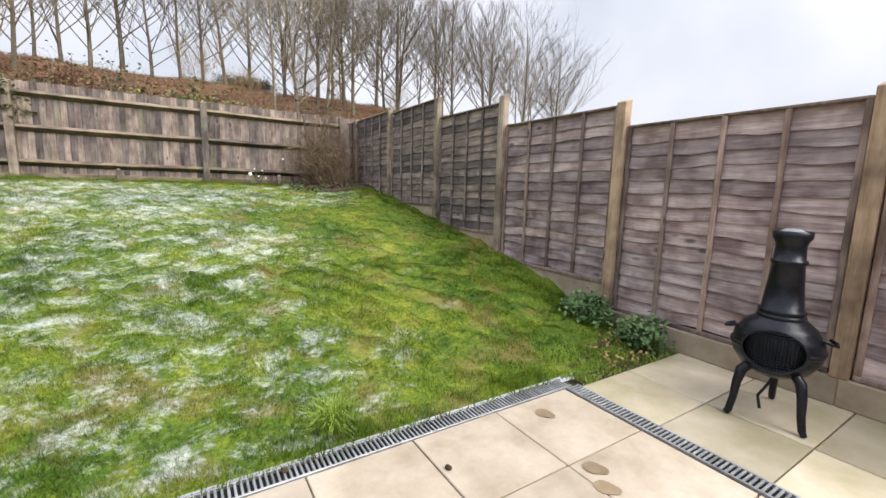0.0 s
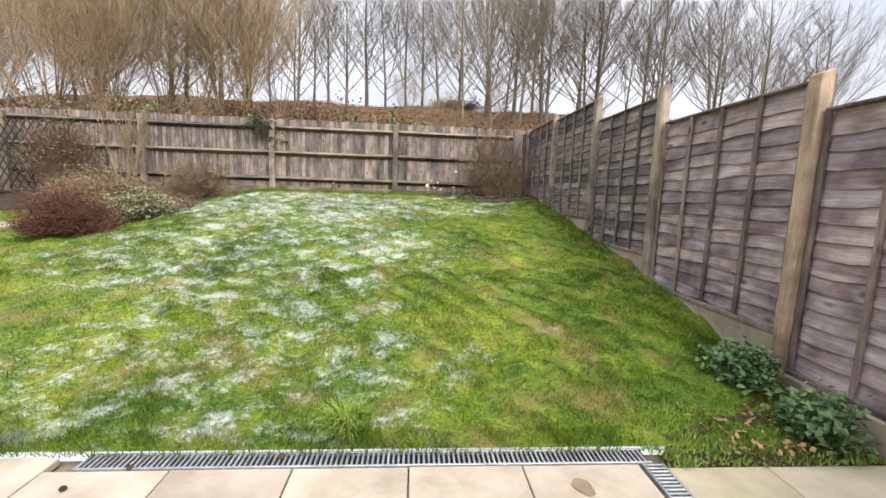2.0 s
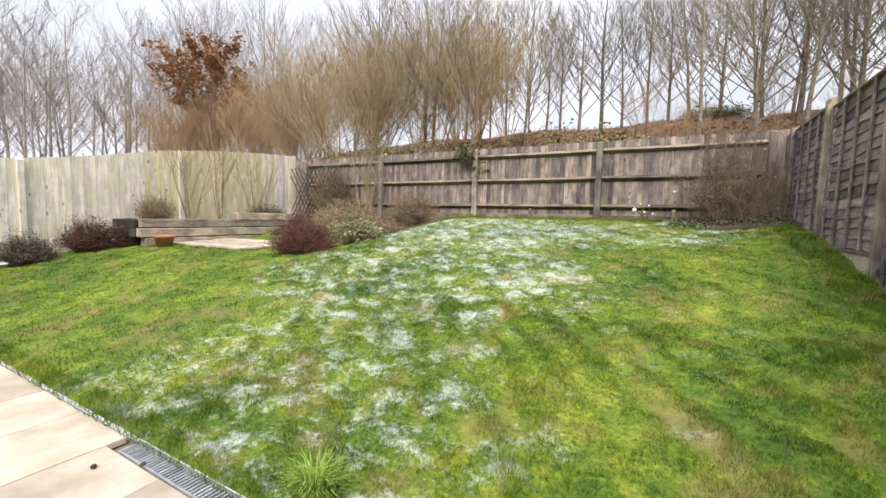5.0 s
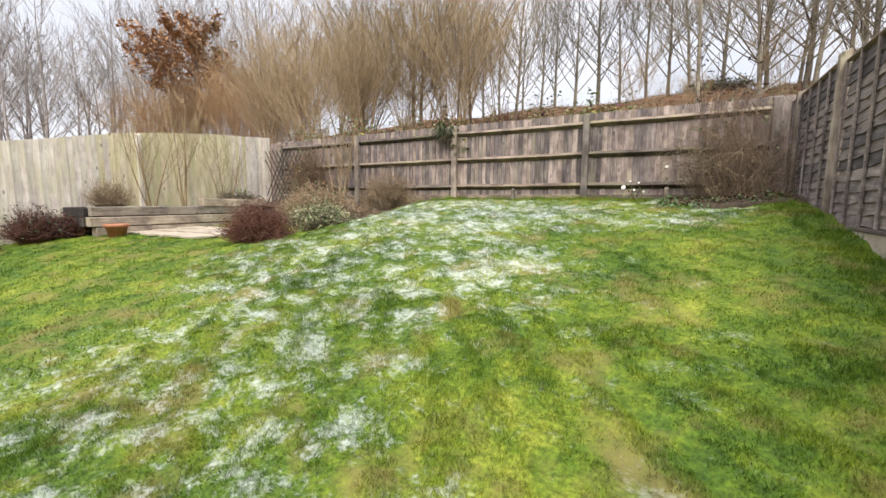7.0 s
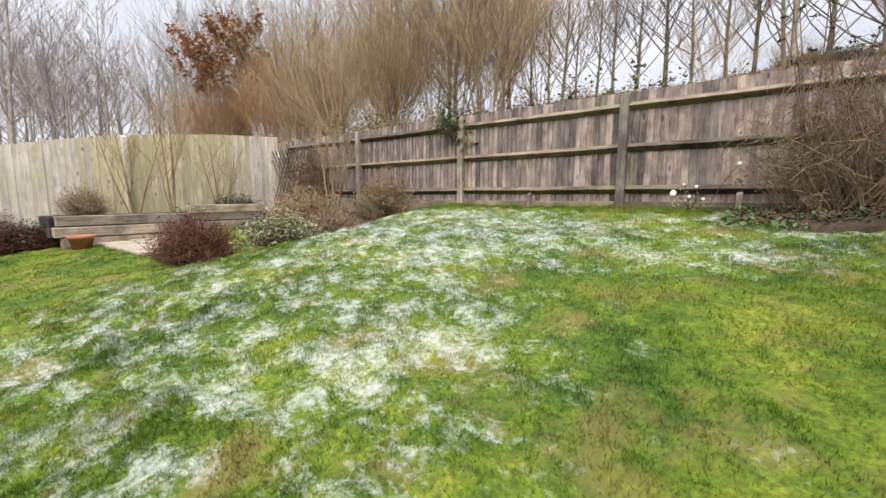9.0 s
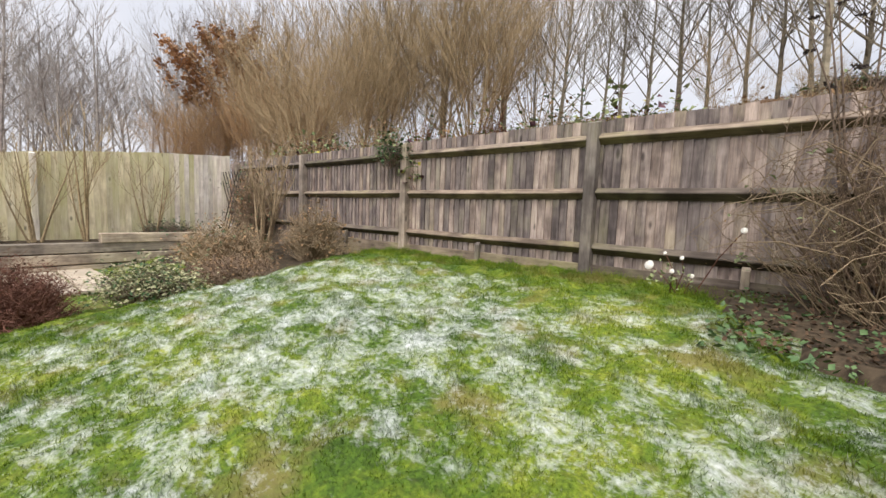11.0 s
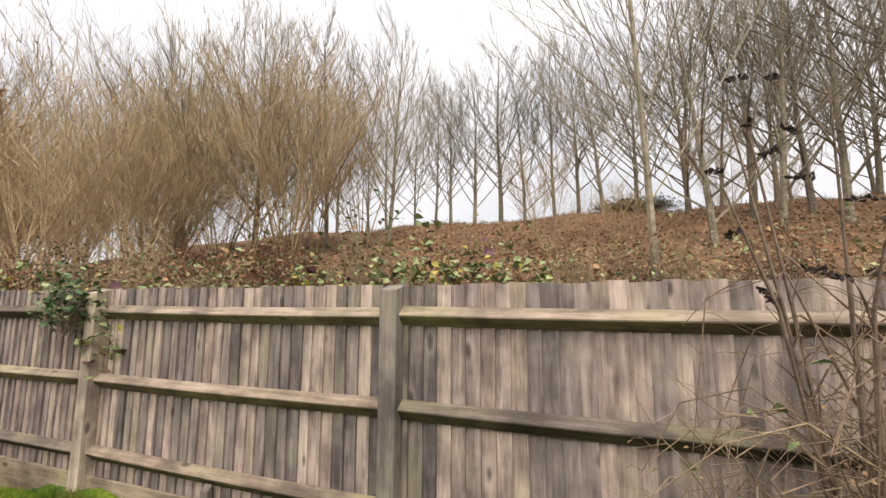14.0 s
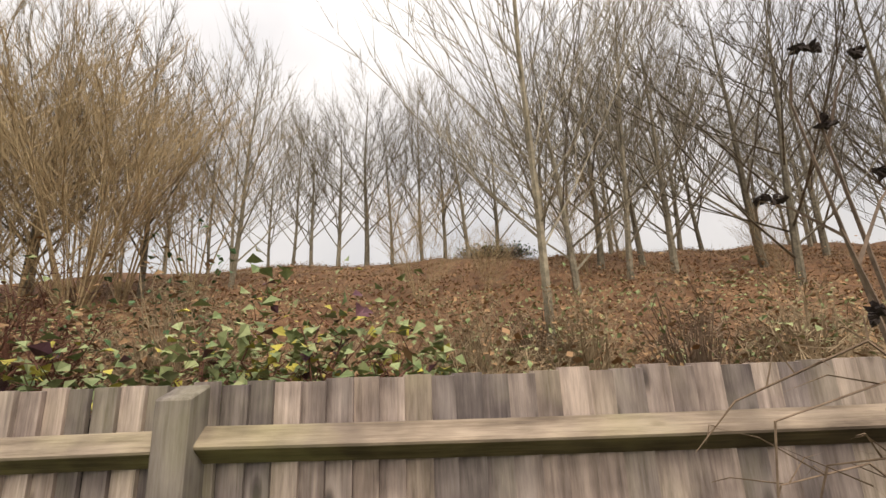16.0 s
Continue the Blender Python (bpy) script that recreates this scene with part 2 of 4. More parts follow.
M_PALE = timber("pale_silvered_board", [(0.544, 0.508, 0.462), (0.726, 0.69, 0.641), (0.871, 0.835, 0.795)], 2, 0.5, damp=0.44, stain=(0.8, 0.75, 0.7), spread=0.35)
M_SLEEPER = timber("weathered_sleeper", [(0.22, 0.19, 0.15), (0.38, 0.34, 0.28), (0.52, 0.48, 0.41)], 1, 0.15)
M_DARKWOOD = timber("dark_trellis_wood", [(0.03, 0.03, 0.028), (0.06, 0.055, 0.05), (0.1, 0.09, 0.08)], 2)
M_BARK = simple("grey_green_bark", (0.13, 0.112, 0.083), (0.31, 0.275, 0.205), 18, 0.9, relief=0.6, vary=0.4)
M_BARKORANGE = simple("orange_tan_bark", (0.33, 0.21, 0.11), (0.60, 0.42, 0.24), 18, 0.9, relief=0.3, vary=0.4)
M_BARKPALE = simple("pale_young_bark", (0.16, 0.14, 0.10), (0.40, 0.35, 0.26), 12, 0.85, relief=0.4, vary=0.3)
M_BARKTAN = simple("olive_tan_bark", (0.30, 0.225, 0.13), (0.56, 0.43, 0.26), 18, 0.9, relief=0.5, vary=0.4)
# paler than the near bark: distance haze put into the colour
M_BARKFAR = simple("hazed_grey_far_bark", (0.27, 0.247, 0.225), (0.50, 0.465, 0.43), 14, 0.9, relief=0.2, vary=0.4)
M_TWIGRED = simple("red_brown_twig", (0.098, 0.042, 0.0308), (0.224, 0.105, 0.07), 25, 0.85)
M_TWIGDARK = simple("dark_twig", (0.108, 0.0792, 0.0624), (0.264, 0.192, 0.144), 25, 0.85)
M_TWIGBROWN = simple("brown_thorny_twig", (0.17, 0.115, 0.08), (0.34, 0.245, 0.17), 25, 0.85)
M_TWIGBUFF = simple("buff_dead_stem", (0.25, 0.18, 0.11), (0.44, 0.34, 0.22), 25, 0.85)
M_CRUMBLE = simple("rotted_brown_leaf", (0.07, 0.04, 0.024), (0.20, 0.125, 0.075), 5, 0.9, relief=0.0)
M_LITTER = simple("leaf_litter_bank", (0.07, 0.036, 0.02), (0.26, 0.14, 0.075), 3.5, 0.95, relief=0.8, vary=0.35, coord="Object")
M_DEADLEAF = simple("dead_leaf", (0.198, 0.107, 0.0538), (0.466, 0.302, 0.161), 3.5, 0.85, relief=0.0)
M_OAKLEAF = simple("orange_brown_leaf", (0.338, 0.19, 0.0935), (0.525, 0.322, 0.176), 3.0, 0.85, relief=0.0)
M_LEAF = simple("dark_green_leaf", (0.035, 0.084, 0.035), (0.119, 0.21, 0.084), 9, 0.5, relief=0.0)
M_SPURGE = simple("spurge_leaf", (0.055, 0.12, 0.045), (0.19, 0.30, 0.12), 9, 0.5, relief=0.0)
M_BRAMBLE = simple("bramble_leaf", (0.12, 0.19, 0.075), (0.42, 0.45, 0.22), 4.5, 0.6, relief=0.0)
M_YELLOWLEAF = simple("yellow_leaf", (0.40, 0.36, 0.06), (0.60, 0.52, 0.12), 6, 0.6, relief=0.0)
M_PURPLELEAF = simple("purple_brown_leaf", (0.07, 0.030, 0.045), (0.16, 0.075, 0.09), 6, 0.6, relief=0.0)
M_VARIEGATED = simple("cream_edged_leaf", (0.12, 0.15, 0.05), (0.62, 0.58, 0.36), 20, 0.6, relief=0.0)
M_SOIL = simple("dark_soil", (0.035, 0.026, 0.018), (0.11, 0.08, 0.05), 12, 0.95, relief=0.9)
M_TERRACOTTA = simple("terracotta", (0.42, 0.17, 0.09), (0.56, 0.27, 0.16), 12, 0.8)
M_PETAL = simple("white_petal", (0.80, 0.76, 0.68), (0.9, 0.88, 0.84), 30, 0.6, relief=0.0, vary=0.1)
M_PEBBLE = simple("mixed_gravel", (0.20, 0.16, 0.13), (0.55, 0.48, 0.42), 14, 0.8, vary=0.4)
M_HOUSEBRICK = simple("orange_brick", (0.45, 0.25, 0.12), (0.58, 0.36, 0.19), 6, 0.9, vary=0.2)
M_ROOF = simple("dark_roof_tile", (0.05, 0.045, 0.05), (0.10, 0.09, 0.095), 3, 0.8)
M_WHITE = simple("white_upvc", (0.76, 0.76, 0.76), (0.82, 0.82, 0.82), 4, 0.4, vary=0.06, relief=0.0)
M_GLASS, _nt, _b = start_mat("window_glass", 0.06)
_b.inputs["Base Color"].default_value = (0.03, 0.035, 0.04, 1)
_b.inputs["Specular IOR Level"].default_value = 0.8
M_WET = simple("wet_stone_mark", (0.24, 0.18, 0.11), (0.34, 0.26, 0.17), 12, 0.5, relief=0.0)


# ---- shapes ----
def mesh_from(name, verts, faces, mat, smooth=False):
    me = bpy.data.meshes.new(name)
    me.from_pydata([tuple(v) for v in verts], [], faces)
    me.materials.append(mat)
    if smooth:
        me.polygons.foreach_set("use_smooth", [True] * len(me.polygons))
    me.update()
    return me


def tri_mesh(name, tris, mat):
    """One mesh of loose triangles from an (n, 3, 3) array."""
    n = len(tris)
    me = bpy.data.meshes.new(name)
    me.vertices.add(n * 3)
    me.vertices.foreach_set("co", tris.astype(np.float32).ravel())
    me.loops.add(n * 3)
    me.loops.foreach_set("vertex_index", np.arange(n * 3, dtype=np.int32))
    me.polygons.add(n)
    me.polygons.foreach_set("loop_start", np.arange(0, n * 3, 3, dtype=np.int32))
    me.materials.append(mat)
    me.update(calc_edges=True)
    return me


def part(name, me, parent, loc=(0, 0, 0), rot=(0, 0, 0), scale=(1, 1, 1)):
    ob = new(name, me)
    ob.parent = parent
    ob.location = loc
    ob.rotation_euler = [radians(a) for a in rot]
    ob.scale = scale
    return ob


def empty(name, loc=(0, 0, 0)):
    ob = new(name)
    ob.location = loc
    ob.empty_display_size = 0.1
    return ob


def box_mesh(name, sx, sy, sz, mat, bevel=0.006, origin=(0, 0, 0)):
    """A box with worn edges. origin: the box's centre."""
    bm = bmesh.new()
    bmesh.ops.create_cube(bm, size=1)
    for v in bm.verts:
        v.co = Vector((v.co.x * sx + origin[0], v.co.y * sy + origin[1], v.co.z * sz + origin[2]))
    if bevel:
        bmesh.ops.bevel(bm, geom=list(bm.edges), offset=bevel, segments=1, affect="EDGES")
    me = bpy.data.meshes.new(name)
    bm.to_mesh(me)
    bm.free()
    me.materials.append(mat)
    return me


def lathe(name, profile, mat, n=28, smooth=True, closed=False, fine=1):
    if fine > 1:
        profile = [tuple(a[k] + (b[k] - a[k]) * i / fine for k in (0, 1)) for a, b in zip(profile, profile[1:]) for i in range(fine)] + [profile[-1]]
    verts, faces = [], []
    for r, z in profile:
        for i in range(n):
            a = 2 * math.pi * i / n
            verts.append((r * math.cos(a), r * math.sin(a), z))
    for j in range(len(profile) - 1):
        for i in range(n):
            k = (i + 1) % n
            faces.append((j * n + i, j * n + k, (j + 1) * n + k, (j + 1) * n + i))
    if closed:
        faces.append(tuple(range(n))[::-1])
        faces.append(tuple((len(profile) - 1) * n + i for i in range(n)))
    return mesh_from(name, verts, faces, mat, smooth)


def tube(V, F, pts, radii, n=3):
    """A tapering tube along pts, added to the lists V and F."""
    base = len(V)
    for i, p in enumerate(pts):
        d = (pts[min(i + 1, len(pts) - 1)] - pts[max(i - 1, 0)]).normalized()
        s = d.cross(Vector((0.31, 0.95, 0.05))).normalized()
        u = d.cross(s)
        for k in range(n):
            a = 2 * math.pi * k / n
            V.append(p + (s * math.cos(a) + u * math.sin(a)) * radii[i])
    last = len(pts) - 1
    if n == 3:                               # thin ones end in a point
        del V[-2:]
        V[-1] = pts[-1]
        last -= 1
        F += [(base + last * 3 + k, base + last * 3 + (k + 1) % 3, base + last * 3 + 3) for k in range(3)]
    for i in range(last):
        for k in range(n):
            q = (k + 1) % n
            F.append((base + i * n + k, base + i * n + q, base + (i + 1) * n + q, base + (i + 1) * n + k))


def wander(rng, start, d, length, steps, jitter, lift):
    pts = [start.copy()]
    d = d.normalized()
    for _ in range(steps):
        d = (d + Vector((rng.uniform(-1, 1), rng.uniform(-1, 1), rng.uniform(-1, 1))) * jitter + Vector((0, 0, lift))).normalized()
        pts.append(pts[-1] + d * (length / steps))
    return pts


def tree_lists(seed, height, trunk_r, first, limbs, spread, subs=5, twigs=3, lift=0.12, stems=1, twig_r=0.006, lean=0.05, limb_r=0.4):
    """A bare tree: tapered stems, limbs, branches and twigs."""
    rng = random.Random(seed)
    V, F = [], []
    for s in range(stems):
        a0 = rng.uniform(0, 6.28)
        tilt = lean if stems == 1 else rng.uniform(0.12, 0.55) * spread
        d0 = Vector((math.cos(a0) * tilt, math.sin(a0) * tilt, 1))
        h = height * rng.uniform(0.8, 1.0)
        steps = 7
        r0 = trunk_r * (1 if stems == 1 else rng.uniform(0.5, 1))
        pts = wander(rng, Vector((0, 0, -0.25)), d0, h, steps, 0.045, 0.04)
        tube(V, F, pts, [max(r0 * (1 - 0.9 * i / steps), twig_r) for i in range(steps + 1)], 6 if stems == 1 else 4)
        for li in range(limbs):
            f = first + (1 - first) * (li + rng.random()) / limbs * 0.97
            q = f * steps
            i0 = min(int(q), steps - 1)
            p = pts[i0].lerp(pts[i0 + 1], q - i0)
            a = li * 2.4 + rng.uniform(-0.5, 0.5)
            ln = h * (0.42 * (1 - f) + 0.12) * rng.uniform(0.75, 1.25) * (0.7 + 0.6 * spread)
            d = Vector((math.cos(a) * spread, math.sin(a) * spread, rng.uniform(0.55, 1.1)))
            lp = wander(rng, p, d, ln, 4, 0.08, lift)
            lr = max(r0 * (1 - 0.85 * f) * limb_r, twig_r * 1.4)
            tube(V, F, lp, [lr, lr * 0.8, lr * 0.6, lr * 0.42, twig_r * 0.7], 3)
            for si in range(subs):
                g = 0.2 + 0.78 * (si + rng.random()) / subs
                qi = min(int(g * 4), 3)
                sp = lp[qi].lerp(lp[qi + 1], g * 4 - qi)
                sd = (lp[qi + 1] - lp[qi]).normalized() + Vector((rng.uniform(-1, 1), rng.uniform(-1, 1), rng.uniform(-0.2, 0.9))) * 0.62
                sl = ln * rng.uniform(0.35, 0.65) * (1.15 - 0.5 * g)
                spp = wander(rng, sp, sd, sl, 2, 0.12, lift * 1.5)
                sr = max(lr * 0.42, twig_r)
                tube(V, F, spp, [sr, sr * 0.7, twig_r * 0.5], 3)
                for ti in range(twigs):
                    w = rng.uniform(0.15, 1.0)
                    wi = min(int(w * 2), 1)
                    tp = spp[wi].lerp(spp[wi + 1], w * 2 - wi)
                    td = (spp[wi + 1] - spp[wi]).normalized() + Vector((rng.uniform(-1, 1), rng.uniform(-1, 1), rng.uniform(-0.2, 1))) * 0.6
                    tube(V, F, wander(rng, tp, td, sl * rng.uniform(0.45, 0.85), 1, 0.2, lift), [twig_r, twig_r * 0.35], 3)
    return V, F


def tree_mesh(name, mat, **kw):
    V, F = tree_lists(**kw)
    return mesh_from(name, V, F, mat)


def leaf_cloud(rng, pts, size, n, broad=1.0):
    """n folded leaves of two to four triangles near the given points."""
    out = []
    for _ in range(n):
        c = np.array(pts[rng.randrange(len(pts))]) + np.array([rng.gauss(0, size * 0.7) for _ in range(3)])
        d = np.array([rng.gauss(0, 1), rng.gauss(0, 1), rng.gauss(0, 0.5)])
        d /= np.linalg.norm(d) + 1e-6
        s = np.cross(d, [rng.gauss(0, 0.5), rng.gauss(0, 0.5), 1.0])
        s /= np.linalg.norm(s) + 1e-6
        up = np.cross(s, d)
        L = size * rng.uniform(0.6, 1.3)
        W = L * rng.uniform(0.25, 0.42) * broad
        tip, base = c + d * L * 0.5 - up * L * 0.12, c - d * L * 0.5
        l, r = c + s * W + up * W * 0.35, c - s * W + up * W * 0.35
        out += [(base, l, c), (l, tip, c), (base, c, r), (c, tip, r)]
    return np.array(out)


def twig_ball(seed, rx, ry, rz, n, twig_r, upright=0.5, wave=0.25):
    """Twigs that grow from the foot and fill a rounded, uneven crown."""
    rng = random.Random(seed)
    V, F, tips = [], [], []
    for _ in range(n):
        a, e = rng.uniform(0, 6.28), math.acos(rng.uniform(0.02, 1))
        k = rng.uniform(0.6, 1.08)
        end = Vector((math.cos(a) * math.sin(e) * rx * k, math.sin(a) * math.sin(e) * ry * k, (math.cos(e) * 0.9 + 0.1) * rz * k))
        st = Vector((end.x * rng.uniform(0.1, 0.55), end.y * rng.uniform(0.1, 0.55), rng.uniform(-0.05, 0.1)))
        mid = st.lerp(end, 0.5) + Vector((rng.uniform(-1, 1) * wave * rx, rng.uniform(-1, 1) * wave * ry, rng.uniform(0, 1) * upright * rz * 0.3))
        tube(V, F, [st, mid, end], [twig_r * 1.6, twig_r, twig_r * 0.4], 3)
        tips += [mid, end]
        for _ in range(3):
            b = mid.lerp(end, rng.random())
            t2 = b + Vector((rng.uniform(-1, 1), rng.uniform(-1, 1), rng.uniform(-0.3, 1))) * 0.22 * (rx + rz) * 0.5
            tube(V, F, [b, t2], [twig_r * 0.8, twig_r * 0.3], 3)
            tips.append(t2)
    return V, F, tips


# ---- ground ----
LAWN_Y = [-4, 1.95, 2.15, 2.8, 3.4, 4.35, 5.6, 7.2, 7.9, 9.3, 10.4, 10.7]
LAWN_Z = [0.0, 0.02, 0.045, 0.13, 0.26, 0.45, 0.69, 1.0, 1.13, 1.33, 1.37, 1.38]
LEFT_Z = [0.0, 0.02, 0.045, 0.13, 0.24, 0.42, 0.58, 0.64, 0.66, 0.95, 1.1, 1.12]
BANK_Y = [10.7, 11.0, 12.2, 13.5, 15.5, 18.5, 22.5, 26.5, 30, 42, 90]
BANK_Z = [1.38, 2.5, 2.72, 2.85, 3.5, 4.5, 5.7, 6.7, 6.6, 3.5, -2.0]


def smooth01(a, b, v):
    s = np.clip((v - a) / (b - a), 0, 1)
    return s * s * (3 - 2 * s)


def ground_z(x, y):
    x, y = np.asarray(x, float), np.asarray(y, float)
    mid, left = np.interp(y, LAWN_Y, LAWN_Z), np.interp(y, LAWN_Y, LEFT_Z)
    k = smooth01(-2.2, -4.6, x)
    z = mid * (1 - k) + left * k
    z = z + 0.09 * smooth01(2.2, 3.6, x) * smooth01(2.2, 4.0, y) * (1 - smooth01(9, 10.5, y))
    z = z + 0.012 * np.sin(x * 2.1 + y * 1.3) * smooth01(2.2, 3.5, y)
    bank = np.interp(y, BANK_Y, BANK_Z)
    fall = 1 - 0.45 * smooth01(-15, -30, x)
    bank = 1.38 + (bank - 1.38) * np.where(bank > 1.38, fall, 1) + 0.10 * np.sin(x * 0.9 + y * 0.5) + 0.07 * np.sin(x * 2.3 - y * 1.7)
    out = np.where(y > 10.7, bank, z)
    far_left = 0.4 + 0.4 * smooth01(-9.2, -14, x) + 1.6 * smooth01(-14, -40, x)
    return np.where((x < -9.25) & (y < 10.7), np.minimum(far_left, 2.4), out)


def tufty(x, y):
    """Small humps and hollows of the turf."""
    h = np.array([noise.fractal(Vector((a * 4.5, b * 4.5, 3.1)), 1.0, 2.1, 3) for a, b in zip(np.ravel(x), np.ravel(y))])
    return (0.052 * h).reshape(np.shape(x)) * smooth01(2.05, 2.5, np.asarray(y))


def in_corner(x, y):
    """The bare bed under the corner shrub, with a wavering edge."""
    edge = np.interp(y, [8.5, 8.85, 10.0, 10.35], [2.78, 2.48, 1.75, 1.5]) + 0.07 * np.sin(y * 9) + 0.04 * np.sin(y * 23 + 1)
    return (x > edge) & (y > 8.62 + 0.1 * np.sin(x * 6))


def sheet(name, xs, ys, mat, lift=0.0, tufts=False, drop=False, dip=None):
    X, Y = np.meshgrid(xs, ys)
    Z = ground_z(X, Y) + lift
    if drop:
        Z = Z - 0.16 * np.maximum(smooth01(-3.7, -3.0, X + 0.2 * np.sin(Y * 5)), smooth01(8.7, 8.1, Y + 0.15 * np.sin(X * 4)))
    if dip is not None:
        Z = Z - 0.16 * ~dip(X, Y)
    if tufts:
        Z = Z + tufty(X, Y)
    nx, ny = len(xs), len(ys)
    verts = np.stack([X.ravel(), Y.ravel(), Z.ravel()], 1)
    faces = [(j * nx + i, j * nx + i + 1, (j + 1) * nx + i + 1, (j + 1) * nx + i) for j in range(ny - 1) for i in range(nx - 1)]
    return mesh_from(name, verts, faces, mat, True)


lawn = new("lawn", sheet("lawn", np.arange(-9.2, 3.72, 0.08), np.concatenate([[1.97], np.arange(2.05, 10.75, 0.08)]), M_LAWN, tufts=True))
tagged(lawn, "sloping mossy green lawn with patches of white frost", "lawn", kind="structure")
bank = new("ground", sheet("ground", np.concatenate([[-900, -300, -120], np.arange(-80, 60, 1.0), [120, 300, 900]]),
                           np.concatenate([np.arange(10.72, 34, 0.4), [36, 40, 50, 70, 90, 300, 900]]), M_LITTER))
tagged(bank, "rising woodland bank covered with brown leaf litter", "ground", kind="structure")
side = new("ground_far_side", sheet("ground_far_side", [-900, -300, -120, -60, -40, -30, -22, -16, -12, -9.3], [-900, -200, -60, -20, -4, 0, 2, 4, 6, 8, 10.68], M_LITTER))
tagged(side, "brown ground beyond the pale side fence", "ground", kind="structure")
right_side = new("ground_other_side", mesh_from("ground_other_side", [(3.80, -900, -0.1), (900, -900, -0.1), (900, 10.76, 1.36), (3.80, 10.76, 1.36)], [(0, 1, 2, 3)], M_LITTER))
tagged(right_side, "ground beyond the lapped side fence", "ground", kind="structure")
near = new("ground_under_paving", mesh_from("ground_under_paving", [(-900, -900, -0.05), (3.85, -900, -0.05), (3.85, 2.0, -0.05), (-9.25, 2.0, -0.05), (-900, 2.0, -0.05)], [(0, 1, 2, 3, 4)], M_MORTAR))
tagged(near, "mortar bed under the paving slabs", "ground", kind="structure")
house_wall = new("wall_house", box_mesh("wall_house", 14, 0.3, 2.8, M_HOUSEBRICK, 0.0, (-2, -4.4, 1.35)))
tagged(house_wall, "plain brick house wall behind the patio", "wall", kind="structure")


# ---- back fence: featherboards on rails and posts ----
rng = random.Random(4)
FENCE_Y = 10.56
back_fence = empty("fence_back", (0, FENCE_Y, 1.3))
tagged(back_fence, "grey weathered closeboard fence with posts and three rails", "fence", kind="structure")


def post_mesh(name, w, d, h, mat):
    """A square post with worn edges and a top that slopes to the front."""
    bm = bmesh.new()
    bmesh.ops.create_cube(bm, size=1)
    for v in bm.verts:
        top = v.co.z > 0
        front = v.co.y < 0
        v.co = Vector((v.co.x * w, v.co.y * d, (h - (0.035 if front else 0)) if top else 0))
    bmesh.ops.bevel(bm, geom=list(bm.edges), offset=0.006, segments=1, affect="EDGES")
    me = bpy.data.meshes.new(name)
    bm.to_mesh(me)
    bm.free()
    me.materials.append(mat)
    return me


ME_POST = post_mesh("post", 0.125, 0.125, 1.95, M_BACKPOST)
POSTS_X = [-8.66, -5.56, -2.52, 0.49, 3.52]
for px in POSTS_X:
    part("post", ME_POST, back_fence, (px, -0.055, -0.15 if px > -8 else -0.2), (0, 0, rng.uniform(-1.5, 1.5)))


def rail_mesh(name, length, mat):
    """An arris rail: a triangular section with a rounded nose, sagging a little."""
    n = 12
    prof = [(0.0, 0.058), (-0.058, 0.014), (-0.066, 0.004), (-0.062, -0.006), (0.0, -0.068)]
    verts, faces = [], []
    for i in range(n + 1):
        f = i / n
        sag = -0.008 * math.sin(math.pi * f)
        for y, z in prof:
            verts.append(((f - 0.5) * length, y, z + sag))
    k = len(prof)
    for i in range(n):
        for j in range(k):
            q = (j + 1) % k
            faces.append((i * k + j, i * k + q, (i + 1) * k + q, (i + 1) * k + j))
    faces += [tuple(range(k)), tuple(n * k + j for j in range(k))[::-1]]
    me = mesh_from(name, verts, faces, mat)
    me.materials.append(M_RAILUNDER)      # damp green algae, plus the underside's shade put into the colour
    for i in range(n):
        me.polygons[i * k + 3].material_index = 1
    return me


ME_RAIL = rail_mesh("rail", 2.92, M_RAIL)
for a, b2 in zip(POSTS_X, POSTS_X[1:]):
    for z in (2.893, 2.29, 1.67):
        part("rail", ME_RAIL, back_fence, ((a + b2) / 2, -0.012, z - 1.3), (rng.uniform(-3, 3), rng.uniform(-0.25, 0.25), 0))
    part("gravel_board", box_mesh("gravel_board", 2.95, 0.025, 0.66, M_RAIL, 0.004), back_fence, ((a + b2) / 2, -0.03, -0.15))
    part("peg", post_mesh("peg", 0.07, 0.05, 0.32, M_BACKPOST), back_fence, ((a + b2) / 2 - 0.02, -0.07, 0.0))


def feather_mesh(name, w, h, mat, wob, seed, proud=0.024):
    """A tapered board, thin at one edge, with a slightly cupped face and uneven sides."""
    r = random.Random(seed)
    rows = 5
    verts, faces = [], []
    for i in range(rows + 1):
        z = h * i / rows
        dx = r.uniform(-wob, wob)
        for x, y in ((-w / 2, -0.003), (w * 0.1, -proud * 0.55), (w / 2, -proud), (w / 2, -0.005), (-w / 2, 0.003)):
            verts.append((x + dx, y, z))
    for i in range(rows):
        for j in range(5):
            q = (j + 1) % 5
            faces.append((i * 5 + j, i * 5 + q, (i + 1) * 5 + q, (i + 1) * 5 + j))
    faces += [(0, 4, 3, 2, 1), tuple(rows * 5 + j for j in range(5))]
    return mesh_from(name, verts, faces, mat)


